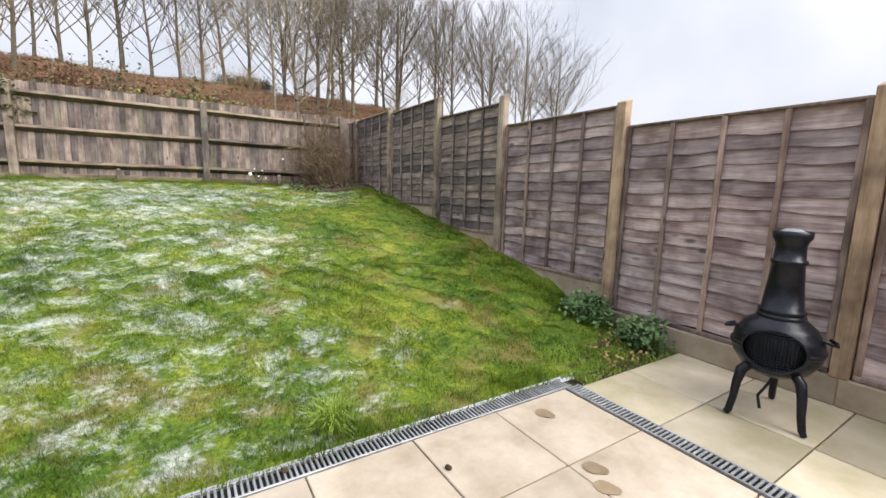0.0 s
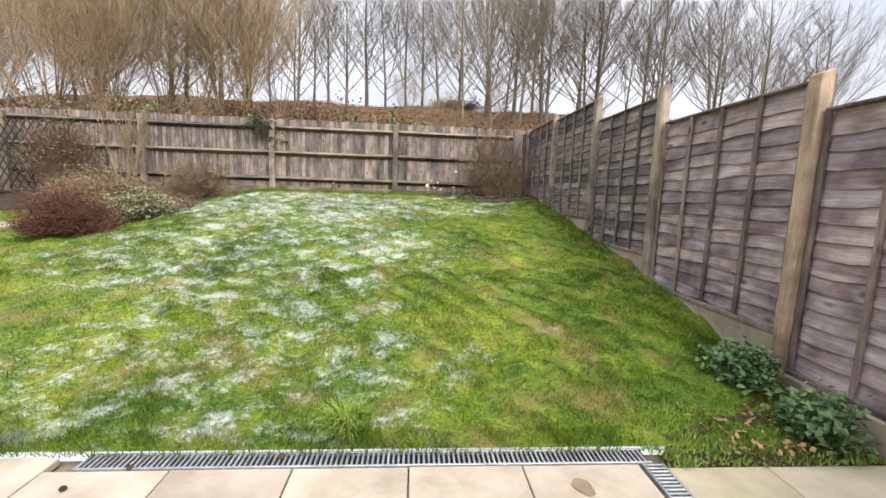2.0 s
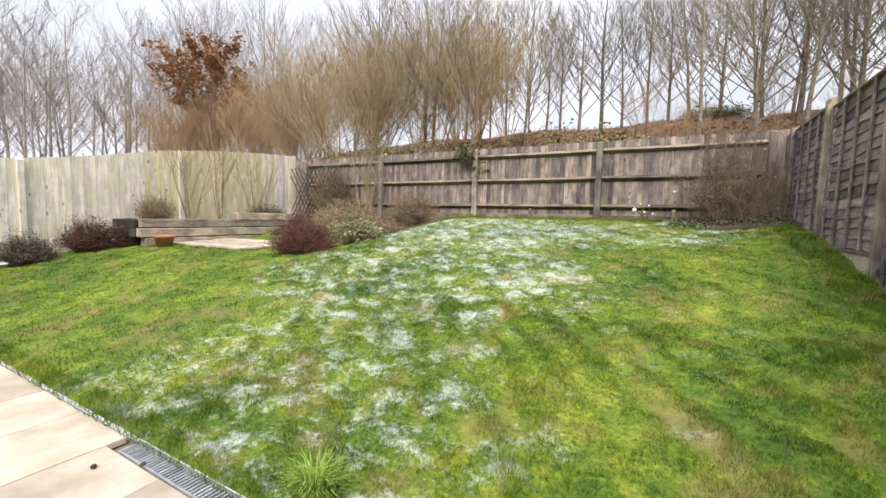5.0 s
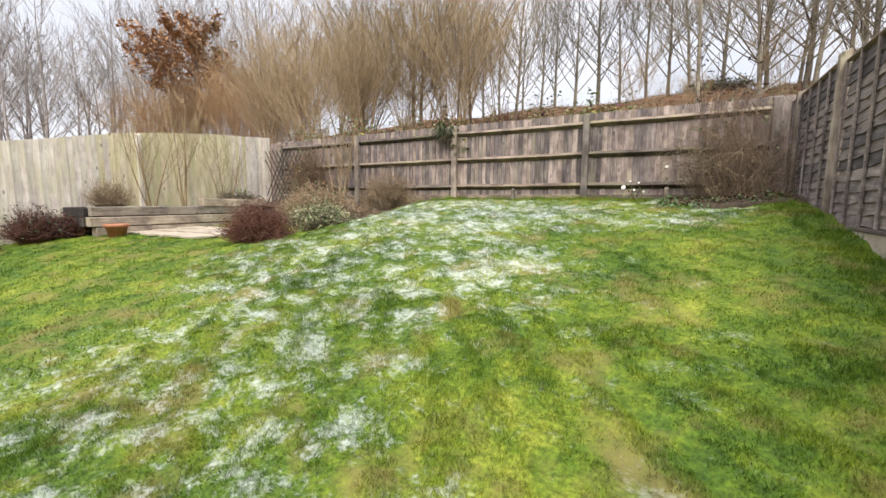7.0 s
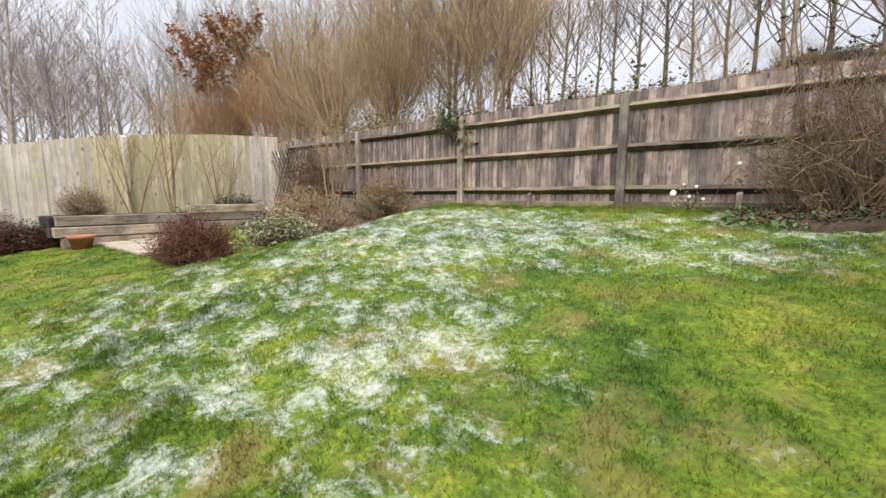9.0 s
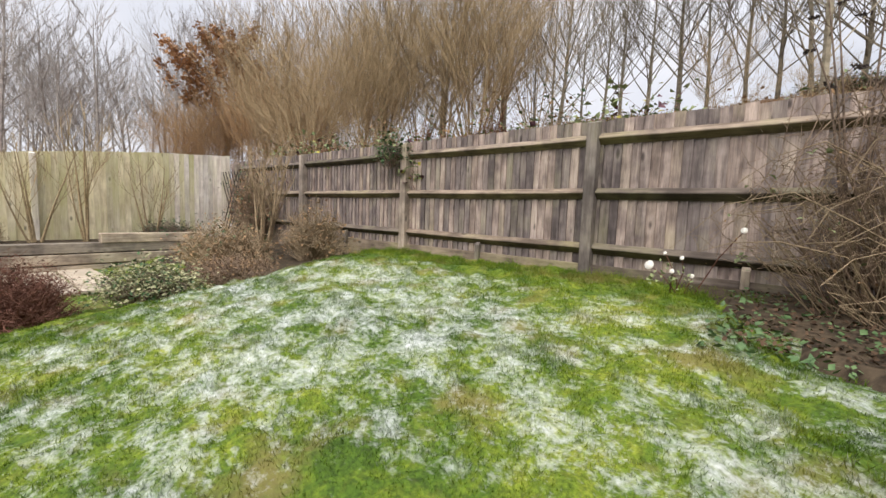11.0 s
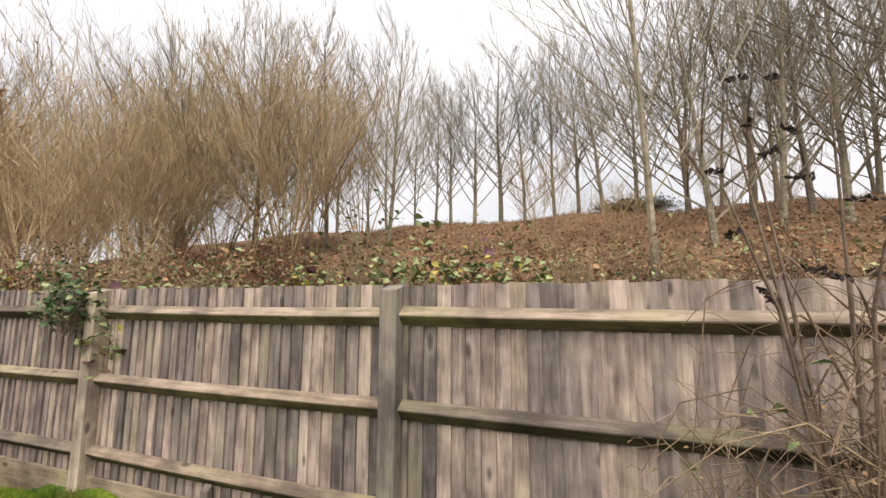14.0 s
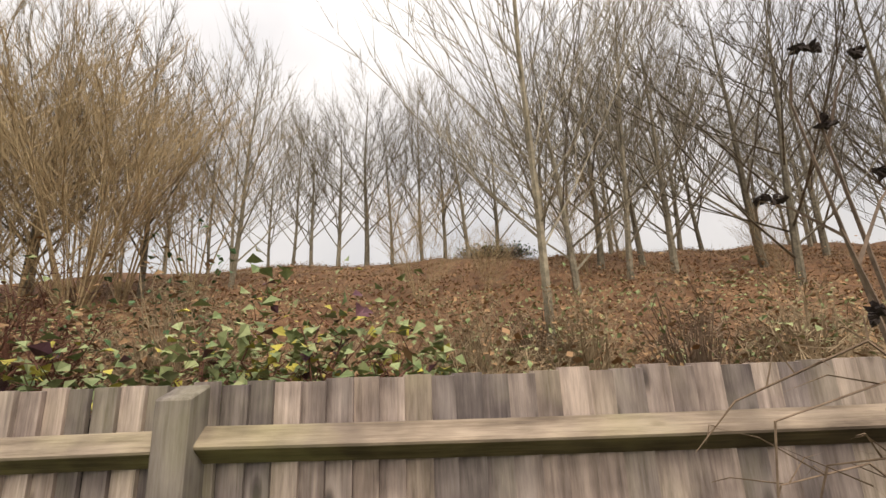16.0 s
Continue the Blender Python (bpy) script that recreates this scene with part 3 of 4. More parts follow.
FEATHERS = [feather_mesh("board", w, 1.77, M_BACKBOARD, 0.002, i) for i, w in enumerate((0.108, 0.112, 0.106, 0.114, 0.110))]
# added dark sheet for the shade between boards; the fence has no backing
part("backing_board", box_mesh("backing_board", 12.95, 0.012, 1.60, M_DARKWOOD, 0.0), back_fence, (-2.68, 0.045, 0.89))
x = -9.16
while x < 3.86:
    part("board", FEATHERS[rng.randrange(5)], back_fence, (x, rng.uniform(0.012, 0.018), 0.03 + rng.uniform(-0.009, 0.009)), (0, rng.uniform(-0.3, 0.3), rng.uniform(-1.2, 0.6)))
    x += 0.097


# ---- lapped side fence in stepped bays ----
LAP_X = 3.70
BAYS = [(-1.08, 0.72, 0.22, 2.02), (0.84, 2.54, 0.22, 2.02), (2.66, 4.34, 0.46, 2.23), (4.48, 6.03, 0.78, 2.54), (6.17, 7.92, 1.10, 2.87), (8.06, 9.85, 1.16, 2.94), (9.97, 10.46, 1.20, 2.94)]
POST_SPECS = [(-1.15, 2.1, M_NEWPOST), (0.78, 2.12, M_NEWPOST), (2.60, 2.30, M_NEWPOST), (4.41, 2.66, M_BACKPOST), (6.10, 2.91, M_BACKPOST), (7.99, 3.02, M_BACKPOST), (9.92, 3.02, M_BACKPOST)]


def slat_mesh(name, length, h, mat, seed):
    """A thin sawn slat, thicker at its foot, with a wandering lower edge."""
    r = random.Random(seed)
    n = 14
    ph, ph2 = r.uniform(0, 6), r.uniform(0, 6)
    verts, faces = [], []
    for i in range(n + 1):
        f = i / n
        y = (f - 0.5) * length
        low = -0.009 * math.sin(f * 9 + ph) - 0.007 * math.sin(f * 23 + ph2)
        out = 0.004 * math.sin(f * 7 + ph2) + 0.002 * math.sin(f * 19 + ph)
        verts += [(0.0, y, h), (-0.012 + out, y, h * 0.5), (-0.026 + out, y, low), (-0.012 + out, y, low - 0.002), (0.004, y, h * 0.5)]
    for i in range(n):
        for j in range(5):
            q = (j + 1) % 5
            faces.append((i * 5 + j, (i + 1) * 5 + j, (i + 1) * 5 + q, i * 5 + q))
    faces += [(0, 1, 2, 3, 4), tuple(n * 5 + j for j in (4, 3, 2, 1, 0))]
    return mesh_from(name, verts, faces, mat)


lap_fence = empty("fence_side_lapped", (LAP_X, 0, 0))
tagged(lap_fence, "purple-brown overlapping lap panels stepping up the slope", "fence", kind="structure")
SLATS = {}
for bi, (y0, y1, z0, z1) in enumerate(BAYS):
    dark = bi >= 3
    mat = M_LAPDARK if dark else M_LAP
    L, H, yc = y1 - y0, z1 - z0, (y0 + y1) / 2
    count = 15
    step = (H - 0.06) / count
    for i in range(count):
        key = (round(L, 2), dark, i % 4)
        if key not in SLATS:
            SLATS[key] = slat_mesh("slat", L - 0.04, 0.175, mat, i * 7 + bi)
        part("slat", SLATS[key], lap_fence, (0.045, yc, z0 + 0.02 + i * step), (0, rng.uniform(-1.0, 1.0), 0))
    bat = box_mesh("batten", 0.022, 0.040, H, M_LAPDARK if dark else M_BATTEN, 0.004)
    for f in (0.0, 0.25, 0.5, 0.75, 1.0):
        part("batten", bat, lap_fence, (0.004, y0 + 0.02 + f * (L - 0.04), z0 + H / 2), (rng.uniform(-0.4, 0.4), 0, 0))
    part("capping", box_mesh("capping", 0.06, L, 0.022, M_BATTEN, 0.005), lap_fence, (0.02, yc, z1 + 0.008))
    part("bottom_rail", box_mesh("bottom_rail", 0.03, L, 0.035, M_BATTEN, 0.005), lap_fence, (-0.004, yc, z0 + 0.0))
    ground = 0.0 if yc < 1.9 else float(ground_z(3.55, yc)) - 0.3
    gh = z0 - 0.02 - ground
    part("gravel_board", box_mesh("gravel_board", 0.05, L + (0.12 if bi < 2 else 0.0), gh, M_GRAVELBOARD, 0.008), lap_fence, (-0.02 if bi < 2 else 0.02, yc, ground + gh / 2))
for py, top, mat in POST_SPECS:
    gz = -0.05 if py < 1.9 else float(ground_z(3.5, py)) - 0.15
    if py < 1.9:
        gz = 0.20
    ob = part("post", post_mesh("post", 0.10, 0.10, top - gz, mat), lap_fence, (0.0, py, gz), (0, 0, -90))
back_close = new("wall_behind_lapped_fence", box_mesh("wall_behind_lapped_fence", 0.012, 11.2, 1.7, M_LAPDARK, 0.0, (3.80, 4.4, 0.85)))
tagged(back_close, "dark boards behind the lapped fence", "fence", kind="structure")


# ---- pale side fence ----
pale_fence = empty("fence_side_pale", (-9.2, 0, 0))
tagged(pale_fence, "pale silvered board fence stained green with algae", "fence", kind="structure")
PALE_Y, PALE_Z = [-4, 3.7, 4.5, 5.2, 6.3, 7.5, 9.0, 10.6], [1.9, 2.30, 2.43, 2.57, 2.82, 3.0, 3.15, 3.26]
M_PALE_ALGAE = timber("pale_board_with_algae", [(0.50, 0.46, 0.33), (0.66, 0.62, 0.46), (0.78, 0.74, 0.60)], 2, 0.6, damp=0.43, stain=(0.8, 0.75, 0.68), spread=0.35)
ALGAE = [feather_mesh("board", w, 2.0, M_PALE_ALGAE, 0.002, 60 + i, 0.009) for i, w in enumerate((0.118, 0.125, 0.112))]
PALES = [feather_mesh("board", w, 2.0, M_PALE, 0.002, 40 + i, 0.009) for i, w in enumerate((0.118, 0.125, 0.112))]
y = -3.9
while y < 10.55:
    top = float(np.interp(y, PALE_Y, PALE_Z)) + rng.uniform(-0.006, 0.006)
    part("board", (ALGAE if 6.0 < y + rng.uniform(-0.4, 0.4) < 9.3 else PALES)[rng.randrange(3)], pale_fence, (rng.uniform(0, 0.004), y, top - 2.0), (0, 0, 90 + rng.uniform(-1, 1)))
    y += 0.108
for py in (-2.2, 0.8, 3.8, 6.8):
    top = float(np.interp(py, PALE_Y, PALE_Z))
    part("post", post_mesh("post", 0.1, 0.1, 2.0, M_PALE), pale_fence, (0.04, py, top - 2.0), (0, 0, 90))


# ---- trellis in the far corner ----
trellis = empty("trellis", (-8.3, 10.36, 1.0))
tagged(trellis, "dark wooden trellis standing against the back fence", "trellis")
strip = box_mesh("lath", 0.03, 0.015, 2.45, M_DARKWOOD, 0.003)
for i in range(9):
    part("lath", strip, trellis, (-0.55 + i * 0.17, 0, 1.02), (0, 32, 0), (1, 1, 0.78))
    part("lath", strip, trellis, (-0.55 + i * 0.17, -0.016, 1.02), (0, -32, 0), (1, 1, 0.78))

# ---- sleeper planter and corner paving ----
planter = empty("raised_planter", (-8.1, 7.3, 0.55))
tagged(planter, "raised bed edged with weathered timber sleepers", "planter")
for i, (yy, zz, ln) in enumerate(((0.05, 0.10, 3.9), (-0.1, 0.31, 3.8), (0.0, 0.52, 3.9), (1.2, 0.70, 1.8))):
    part("sleeper", box_mesh("sleeper", 0.22, ln, 0.19, M_SLEEPER, 0.012), planter, (rng.uniform(-0.02, 0.02), yy, zz), (0, 0, rng.uniform(-0.4, 0.4)))
part("sleeper", box_mesh("sleeper", 0.2, 1.0, 0.19, M_DARKWOOD, 0.012), planter, (-0.55, -1.95, 0.30), (0, 0, 90))
part("sleeper", box_mesh("sleeper", 0.2, 1.0, 0.19, M_DARKWOOD, 0.012), planter, (-0.55, -1.93, 0.50), (0, 0, 90))
part("soil", box_mesh("soil", 0.98, 4.9, 0.5, M_SOIL, 0.03), planter, (-0.59, 0.62, 0.35))
corner_paving = empty("pavement_corner", (-6.4, 6.9, 0.64))
tagged(corner_paving, "small pale stone corner patio beside the planter", "patio", kind="structure")
for i in range(6):
    for j in range(4):
        xx, yy = -1.4 + i * 0.52, -0.75 + j * 0.52
        if (yy < -0.5 and xx > 0.9) or yy > 0.6 or xx > 1.0:
            continue
        part("slab", box_mesh("slab", 0.5, 0.5, 0.05, M_SLAB, 0.008), corner_paving, (xx, yy, float(ground_z(-6.4 + xx, 6.9 + yy)) - 0.62), (0, 0, rng.uniform(-1, 1)))


bed = new("planting_bed", sheet("planting_bed", np.arange(-9.1, -2.9, 0.2), np.arange(8.1, 10.5, 0.2), M_SOIL, 0.05, drop=True))
tagged(bed, "dark soil bed in the corner below the back fence", "soil", kind="structure")
# ---- terracotta pot ----
pot = new("plant_pot", lathe("plant_pot", [(0.0, 0.0), (0.14, 0.0), (0.185, 0.20), (0.215, 0.20), (0.22, 0.255), (0.195, 0.26), (0.18, 0.22), (0.0, 0.21)], M_TERRACOTTA))
pot.location = (-7.66, 5.62, float(ground_z(-7.66, 5.62)) - 0.01)
tagged(pot, "terracotta pot standing by the sleeper planter", "plant pot")


# ---- chiminea ----
def build_chiminea(m):
    ob = empty("chiminea")
    belly = lathe("belly", [(0.02, 0.27), (0.10, 0.28), (0.17, 0.32), (0.222, 0.40), (0.236, 0.455), (0.242, 0.46), (0.242, 0.475), (0.234, 0.48), (0.225, 0.53), (0.185, 0.60), (0.13, 0.645), (0.115, 0.655)], M_IRON, 64, fine=4)
    # the mouth: cut away the faces of the front opening
    bm = bmesh.new()
    bm.from_mesh(belly)
    dead = []
    for f in bm.faces:
        c = f.calc_center_median()
        if c.y < -0.12 and (c.x / 0.158) ** 2 + ((c.z - 0.475) / 0.122) ** 2 < 1:
            dead.append(f)
    bmesh.ops.delete(bm, geom=dead, context="FACES")
    bm.to_mesh(belly)
    bm.free()
    part("belly", belly, ob)
    part("firebox", lathe("firebox", [(0.02, 0.30), (0.16, 0.34), (0.205, 0.42), (0.21, 0.49), (0.19, 0.56), (0.02, 0.60)], M_SOOT, 24), ob)
    V, F = [], []
    ring = []
    for i in range(29):
        a = 2 * math.pi * i / 28
        xx, zz = 0.158 * math.cos(a), 0.475 + 0.123 * math.sin(a)
        r = np.interp(zz, [0.32, 0.40, 0.47, 0.53, 0.60], [0.17, 0.222, 0.242, 0.225, 0.185])
        ring.append(Vector((xx, -math.sqrt(max(r * r - xx * xx, 0.0004)) - 0.002, zz)))
    tube(V, F, ring, [0.011] * 29, 6)
    part("mouth_rim", mesh_from("mouth_rim", V, F, M_IRON, True), ob)
    V, F = [], []
    for k in range(-9, 10):
        c0 = k * 0.0165
        hz = 0.118 * math.sqrt(max(1 - (c0 / 0.156) ** 2, 0.01))
        hx = 0.152 * math.sqrt(max(1 - (c0 / 0.160) ** 2, 0.01))
        up = [Vector((c0, -math.sqrt(0.222 ** 2 - c0 ** 2), 0.475 + hz * q)) for q in (-1, 0, 1)]
        tube(V, F, up, [0.0022] * 3, 3)
        if abs(c0) < 0.118:
            row = [Vector((hx * q, -math.sqrt(0.222 ** 2 - (hx * q) ** 2), 0.475 + c0)) for q in (-1, -0.6, -0.2, 0.2, 0.6, 1)]
            tube(V, F, row, [0.0022] * 6, 3)
    part("spark_grille", mesh_from("spark_grille", V, F, M_IRON), ob)
    part("chimney", lathe("chimney", [(0.122, 0.645), (0.126, 0.655), (0.126, 0.668), (0.117, 0.672), (0.117, 0.682), (0.122, 0.686), (0.120, 0.702), (0.108, 0.708), (0.080, 0.985), (0.090, 0.990), (0.094, 1.0), (0.090, 1.012), (0.080, 1.016), (0.076, 1.10), (0.084, 1.125), (0.098, 1.145), (0.100, 1.185), (0.092, 1.188), (0.066, 1.16), (0.06, 0.7)], M_IRON, 32), ob)
    part("lid", lathe("lid", [(0.0, 1.205), (0.04, 1.2), (0.066, 1.184), (0.07, 1.168)], M_LID, 24), ob)
    for a in (-135, -45, 90):
        V, F = [], []
        c, s = math.cos(radians(a)), math.sin(radians(a))
        pts = [Vector((c * r, s * r, z)) for r, z in ((0.15, 0.34), (0.205, 0.30), (0.225, 0.22), (0.235, 0.12), (0.255, 0.03), (0.275, 0.008))]
        tube(V, F, pts, [0.03, 0.032, 0.027, 0.023, 0.022, 0.017], 6)
        part("leg", mesh_from("leg", V, F, M_IRON, True), ob)
    for sx in (-1, 1):
        V, F = [], []
        tube(V, F, [Vector((sx * x, -0.04 + k, z)) for x, k, z in ((0.2, 0, 0.56), (0.25, 0.0, 0.545), (0.275, 0.04, 0.53), (0.275, 0.10, 0.53), (0.24, 0.13, 0.54))], [0.010] * 5, 6)
        part("handle", mesh_from("handle", V, F, M_IRON, True), ob)
    V, F = [], []
    tube(V, F, [Vector(p) for p in ((0.02, -0.02, 0.29), (-0.01, -0.06, 0.22), (-0.05, -0.09, 0.14), (-0.03, -0.12, 0.07))], [0.009] * 4, 5)
    part("ash_hook", mesh_from("ash_hook", V, F, M_IRON, True), ob)
    ob.matrix_world = m
    return tagged(ob, "black cast-iron chiminea with open mouth on the patio", "chiminea")


build_chiminea(pose(3.13, 0.97, 0.0, 0, 0, -76))


# ---- clumps, shrubs, climbers ----
def shrub(name, label, loc, twigs, leaves=None, rot=0.0, category="shrub", broad=1.0):
    """twigs: (V, F, tips), material; leaves: list of (material, size, count, name)."""
    (V, F, tips), tm = twigs
    ob = empty(name, loc)
    ob.rotation_euler[2] = rot
    part("twigs", mesh_from("twigs", V, F, tm), ob)
    r = random.Random(len(V))
    for lm, size, n, ln in (leaves or ()):
        part(ln, tri_mesh(ln, leaf_cloud(r, [tuple(t) for t in tips], size, n, broad), lm), ob)
    return tagged(ob, label, category)


def gz(x, y):
    return float(ground_z(x, y))


shrub("clipped_shrub", "clipped red-brown twiggy shrub at the lawn's edge", (-3.95, 6.15, gz(-3.95, 6.15) - 0.05), (twig_ball(11, 0.72, 0.6, 0.78, 1100, 0.0035), M_TWIGRED), [(M_TWIGRED, 0.03, 2500, "leaves")])
shrub("variegated_shrub", "low cream-edged evergreen shrub on the bed", (-3.75, 7.35, gz(-3.75, 7.35) - 0.02), (twig_ball(12, 0.75, 0.65, 0.55, 260, 0.004), M_TWIGDARK), [(M_VARIEGATED, 0.045, 3200, "leaves"), (M_LEAF, 0.05, 900, "dark_leaves")])
shrub("dead_perennial", "low tangled brown dead perennial", (-4.1, 8.5, gz(-4.1, 8.5)), (twig_ball(13, 0.9, 0.7, 0.42, 900, 0.004), M_TWIGBROWN), [(M_DEADLEAF, 0.035, 900, "dead_leaves")])
shrub("dead_perennial", "buff dead stems beside the back fence", (-3.95, 9.75, gz(-3.95, 9.75)), (twig_ball(14, 0.95, 0.4, 1.1, 480, 0.0045, 0.9), M_TWIGBUFF), [(M_DEADLEAF, 0.05, 700, "dead_leaves")])
shrub("dead_perennial", "tangled buff stems on the corner bed", (-5.4, 8.9, gz(-5.4, 8.9)), (twig_ball(15, 1.2, 0.8, 0.9, 900, 0.0045, 0.8), M_TWIGBUFF), [(M_DEADLEAF, 0.05, 1200, "dead_leaves"), (M_LEAF, 0.06, 300, "leaves")])
shrub("corner_shrub", "dense bare thorny shrub in the fence corner", (3.0, 9.85, gz(2.9, 9.6)), (twig_ball(16, 1.2, 0.5, 1.95, 330, 0.0034, 0.9, 0.22), M_TWIGBROWN), [(M_BRAMBLE, 0.06, 70, "leaves"), (M_DEADLEAF, 0.02, 300, "dead_leaves")])
shrub("corner_shrub", "arching buff bramble stems by the fence corner", (2.9, 9.75, gz(2.7, 9.4)), (twig_ball(17, 1.25, 0.5, 1.3, 130, 0.003, 0.7, 0.35), M_TWIGBUFF), [(M_DEADLEAF, 0.022, 120, "dead_leaves")])
shrub("spurge_clump", "blue-green leafy clump at the foot of the fence", (3.42, 2.62, gz(3.36, 2.62)), (twig_ball(18, 0.20, 0.30, 0.26, 90, 0.004), M_LEAF), [(M_SPURGE, 0.055, 900, "leaves")], category="plant")
shrub("spurge_clump", "blue-green leafy clump beside the patio slabs", (3.40, 2.0, gz(3.4, 2.0)), (twig_ball(19, 0.18, 0.20, 0.32, 80, 0.004), M_LEAF), [(M_SPURGE, 0.052, 800, "leaves")], category="plant")
for i, (sx, sy, r0, h) in enumerate(((-8.75, 4.7, 0.55, 0.75), (-8.7, 3.7, 0.5, 0.6), (-8.6, 5.15, 0.4, 0.5), (-8.8, 2.8, 0.5, 0.6))):
    shrub("border_shrub", "dark purple-brown bare shrub along the pale fence", (sx, sy, gz(sx, sy)), (twig_ball(30 + i, r0, r0, h, 700, 0.004), M_TWIGRED if i % 2 == 0 else M_TWIGDARK), [(M_PURPLELEAF, 0.04, 900, "leaves"), (M_LEAF, 0.05, 200, "green_leaves")])
shrub("ivy", "brown stems and sparse ivy over the back fence corner", (-7.2, 10.2, 1.35), (twig_ball(41, 1.0, 0.25, 1.75, 420, 0.005, 0.9), M_TWIGBROWN), [(M_LEAF, 0.06, 420, "leaves"), (M_DEADLEAF, 0.06, 700, "dead_leaves")], category="climber")
shrub("planter_shrub", "dry grey-brown shrub in the raised bed", (-8.6, 5.9, 1.1), (twig_ball(42, 0.45, 0.5, 0.75, 420, 0.004, 0.9), M_TWIGBUFF))
shrub("planter_shrub", "low brown shrub in the raised bed", (-8.55, 8.9, 1.1), (twig_ball(43, 0.45, 0.7, 0.55, 420, 0.004, 0.9), M_TWIGDARK), [(M_LEAF, 0.06, 400, "leaves")])

for i, (tx, ty, h, sd) in enumerate(((-8.62, 6.75, 2.6, 51), (-8.6, 7.5, 3.0, 52), (-8.6, 8.6, 2.2, 53))):
    t = new("garden_tree", tree_mesh("garden_tree", M_BARKTAN, seed=sd, height=h, trunk_r=0.035, first=0.25, limbs=5, spread=0.8, subs=4, twigs=2, stems=4, twig_r=0.004))
    t.location = (tx, ty, 1.1)
    tagged(t, "bare multi-stemmed small tree in the raised bed", "tree", "small trees in the raised bed")
bud = new("garden_tree", tree_mesh("garden_tree", M_TWIGBUFF, seed=61, height=2.45, trunk_r=0.045, first=0.3, limbs=7, spread=0.55, subs=4, twigs=2, stems=6, twig_r=0.006))
bud.location = (-5.35, 9.5, gz(-5.35, 9.5))
tagged(bud, "pale cut-back buddleia with bare stems", "shrub")

# ---- long arching canes in the fence corner ----
def arching_canes(seed, n, x, y, reach, tall, radius):
    """Canes that rise from one root and bow over towards the open lawn."""
    r = random.Random(seed)
    V, F = [], []
    for _ in range(n):
        a = r.uniform(2.4, 4.2)
        out, up = reach * r.uniform(0.35, 1.0), tall * r.uniform(0.35, 1.0)
        dx, dy = math.cos(a) * out, max(math.sin(a) * out, -0.7)
        p = [Vector((r.uniform(-0.35, 0.35), r.uniform(-0.25, 0.25), -0.05))]
        for f, g in ((0.12, 0.45), (0.32, 0.82), (0.55, 1.0), (0.8, 0.92), (1.0, r.uniform(0.5, 0.85))):
            p.append(Vector((p[0].x + dx * f + r.uniform(-0.05, 0.05), p[0].y + dy * f + r.uniform(-0.05, 0.05), up * g + r.uniform(-0.04, 0.04))))
        tube(V, F, p, [radius * k for k in (1.5, 1.4, 1.2, 1.0, 0.7, 0.4)], 4)
        for _ in range(7):
            q = r.randrange(1, 5)
            b = p[q].lerp(p[q + 1], r.random())
            e = b + Vector((r.uniform(-1, 0.6), r.uniform(-0.6, 0.6), r.uniform(-0.5, 0.7))) * r.uniform(0.1, 0.32)
            tube(V, F, [b, b.lerp(e, 0.5) + Vector((0, 0, 0.03)), e], [radius * 0.6, radius * 0.45, radius * 0.25], 3)
    return V, F


for seed, n, cx, cy, reach, tall, mat, label in ((5, 26, 3.15, 9.75, 1.45, 1.25, M_TWIGBUFF, "buff bramble canes bowing over the corner bed"),
                                                 (6, 30, 3.2, 9.9, 1.2, 2.0, M_TWIGBROWN, "red-brown arching canes against the fence corner")):
    V, F = arching_canes(seed, n, cx, cy, reach, tall, 0.0042)
    canes = new("bramble_canes", mesh_from("bramble_canes", V, F, mat))
    canes.location = (cx, cy, gz(cx, cy))
    tagged(canes, label, "bramble")

# ---- white roses by the fence ----
rose = empty("rose_bush", (1.45, 10.08, gz(1.45, 10.08)))
tagged(rose, "thin rose bush with a few white blooms", "rose bush")
V, F = [], []
r = random.Random(9)
blooms = [(-0.15, -0.08, 0.24, 0.042), (0.02, -0.02, 0.20, 0.02), (0.10, -0.05, 0.33, 0.018), (0.53, -0.08, 0.60, 0.024), (-0.05, 0.0, 0.36, 0.016), (0.18, 0.02, 0.17, 0.02)]
for bx, by, bz, br in blooms:
    tube(V, F, [Vector((0.1 + r.uniform(-0.1, 0.1), 0.05, -0.05)), Vector((bx * 0.6 + 0.05, by * 0.5, bz * 0.6)), Vector((bx, by, bz))], [0.006, 0.005, 0.004], 4)
part("stems", mesh_from("stems", V, F, M_TWIGRED), rose)
for bx, by, bz, br in blooms:
    prof = [(0.0, -0.3), (0.6, -0.1), (1.0, 0.35), (1.05, 0.6), (0.8, 0.45), (0.75, 0.75), (0.5, 0.5), (0.4, 0.8), (0.0, 0.6)]
    part("bloom", lathe("bloom", [(pr * br, pz * br) for pr, pz in prof], M_PETAL, 9), rose, (bx, by, bz), (70, r.uniform(-20, 20), r.uniform(-30, 30)))
part("leaves", tri_mesh("leaves", leaf_cloud(r, [(b[0], b[1], b[2] * 0.6) for b in blooms], 0.05, 60), M_BRAMBLE), rose)


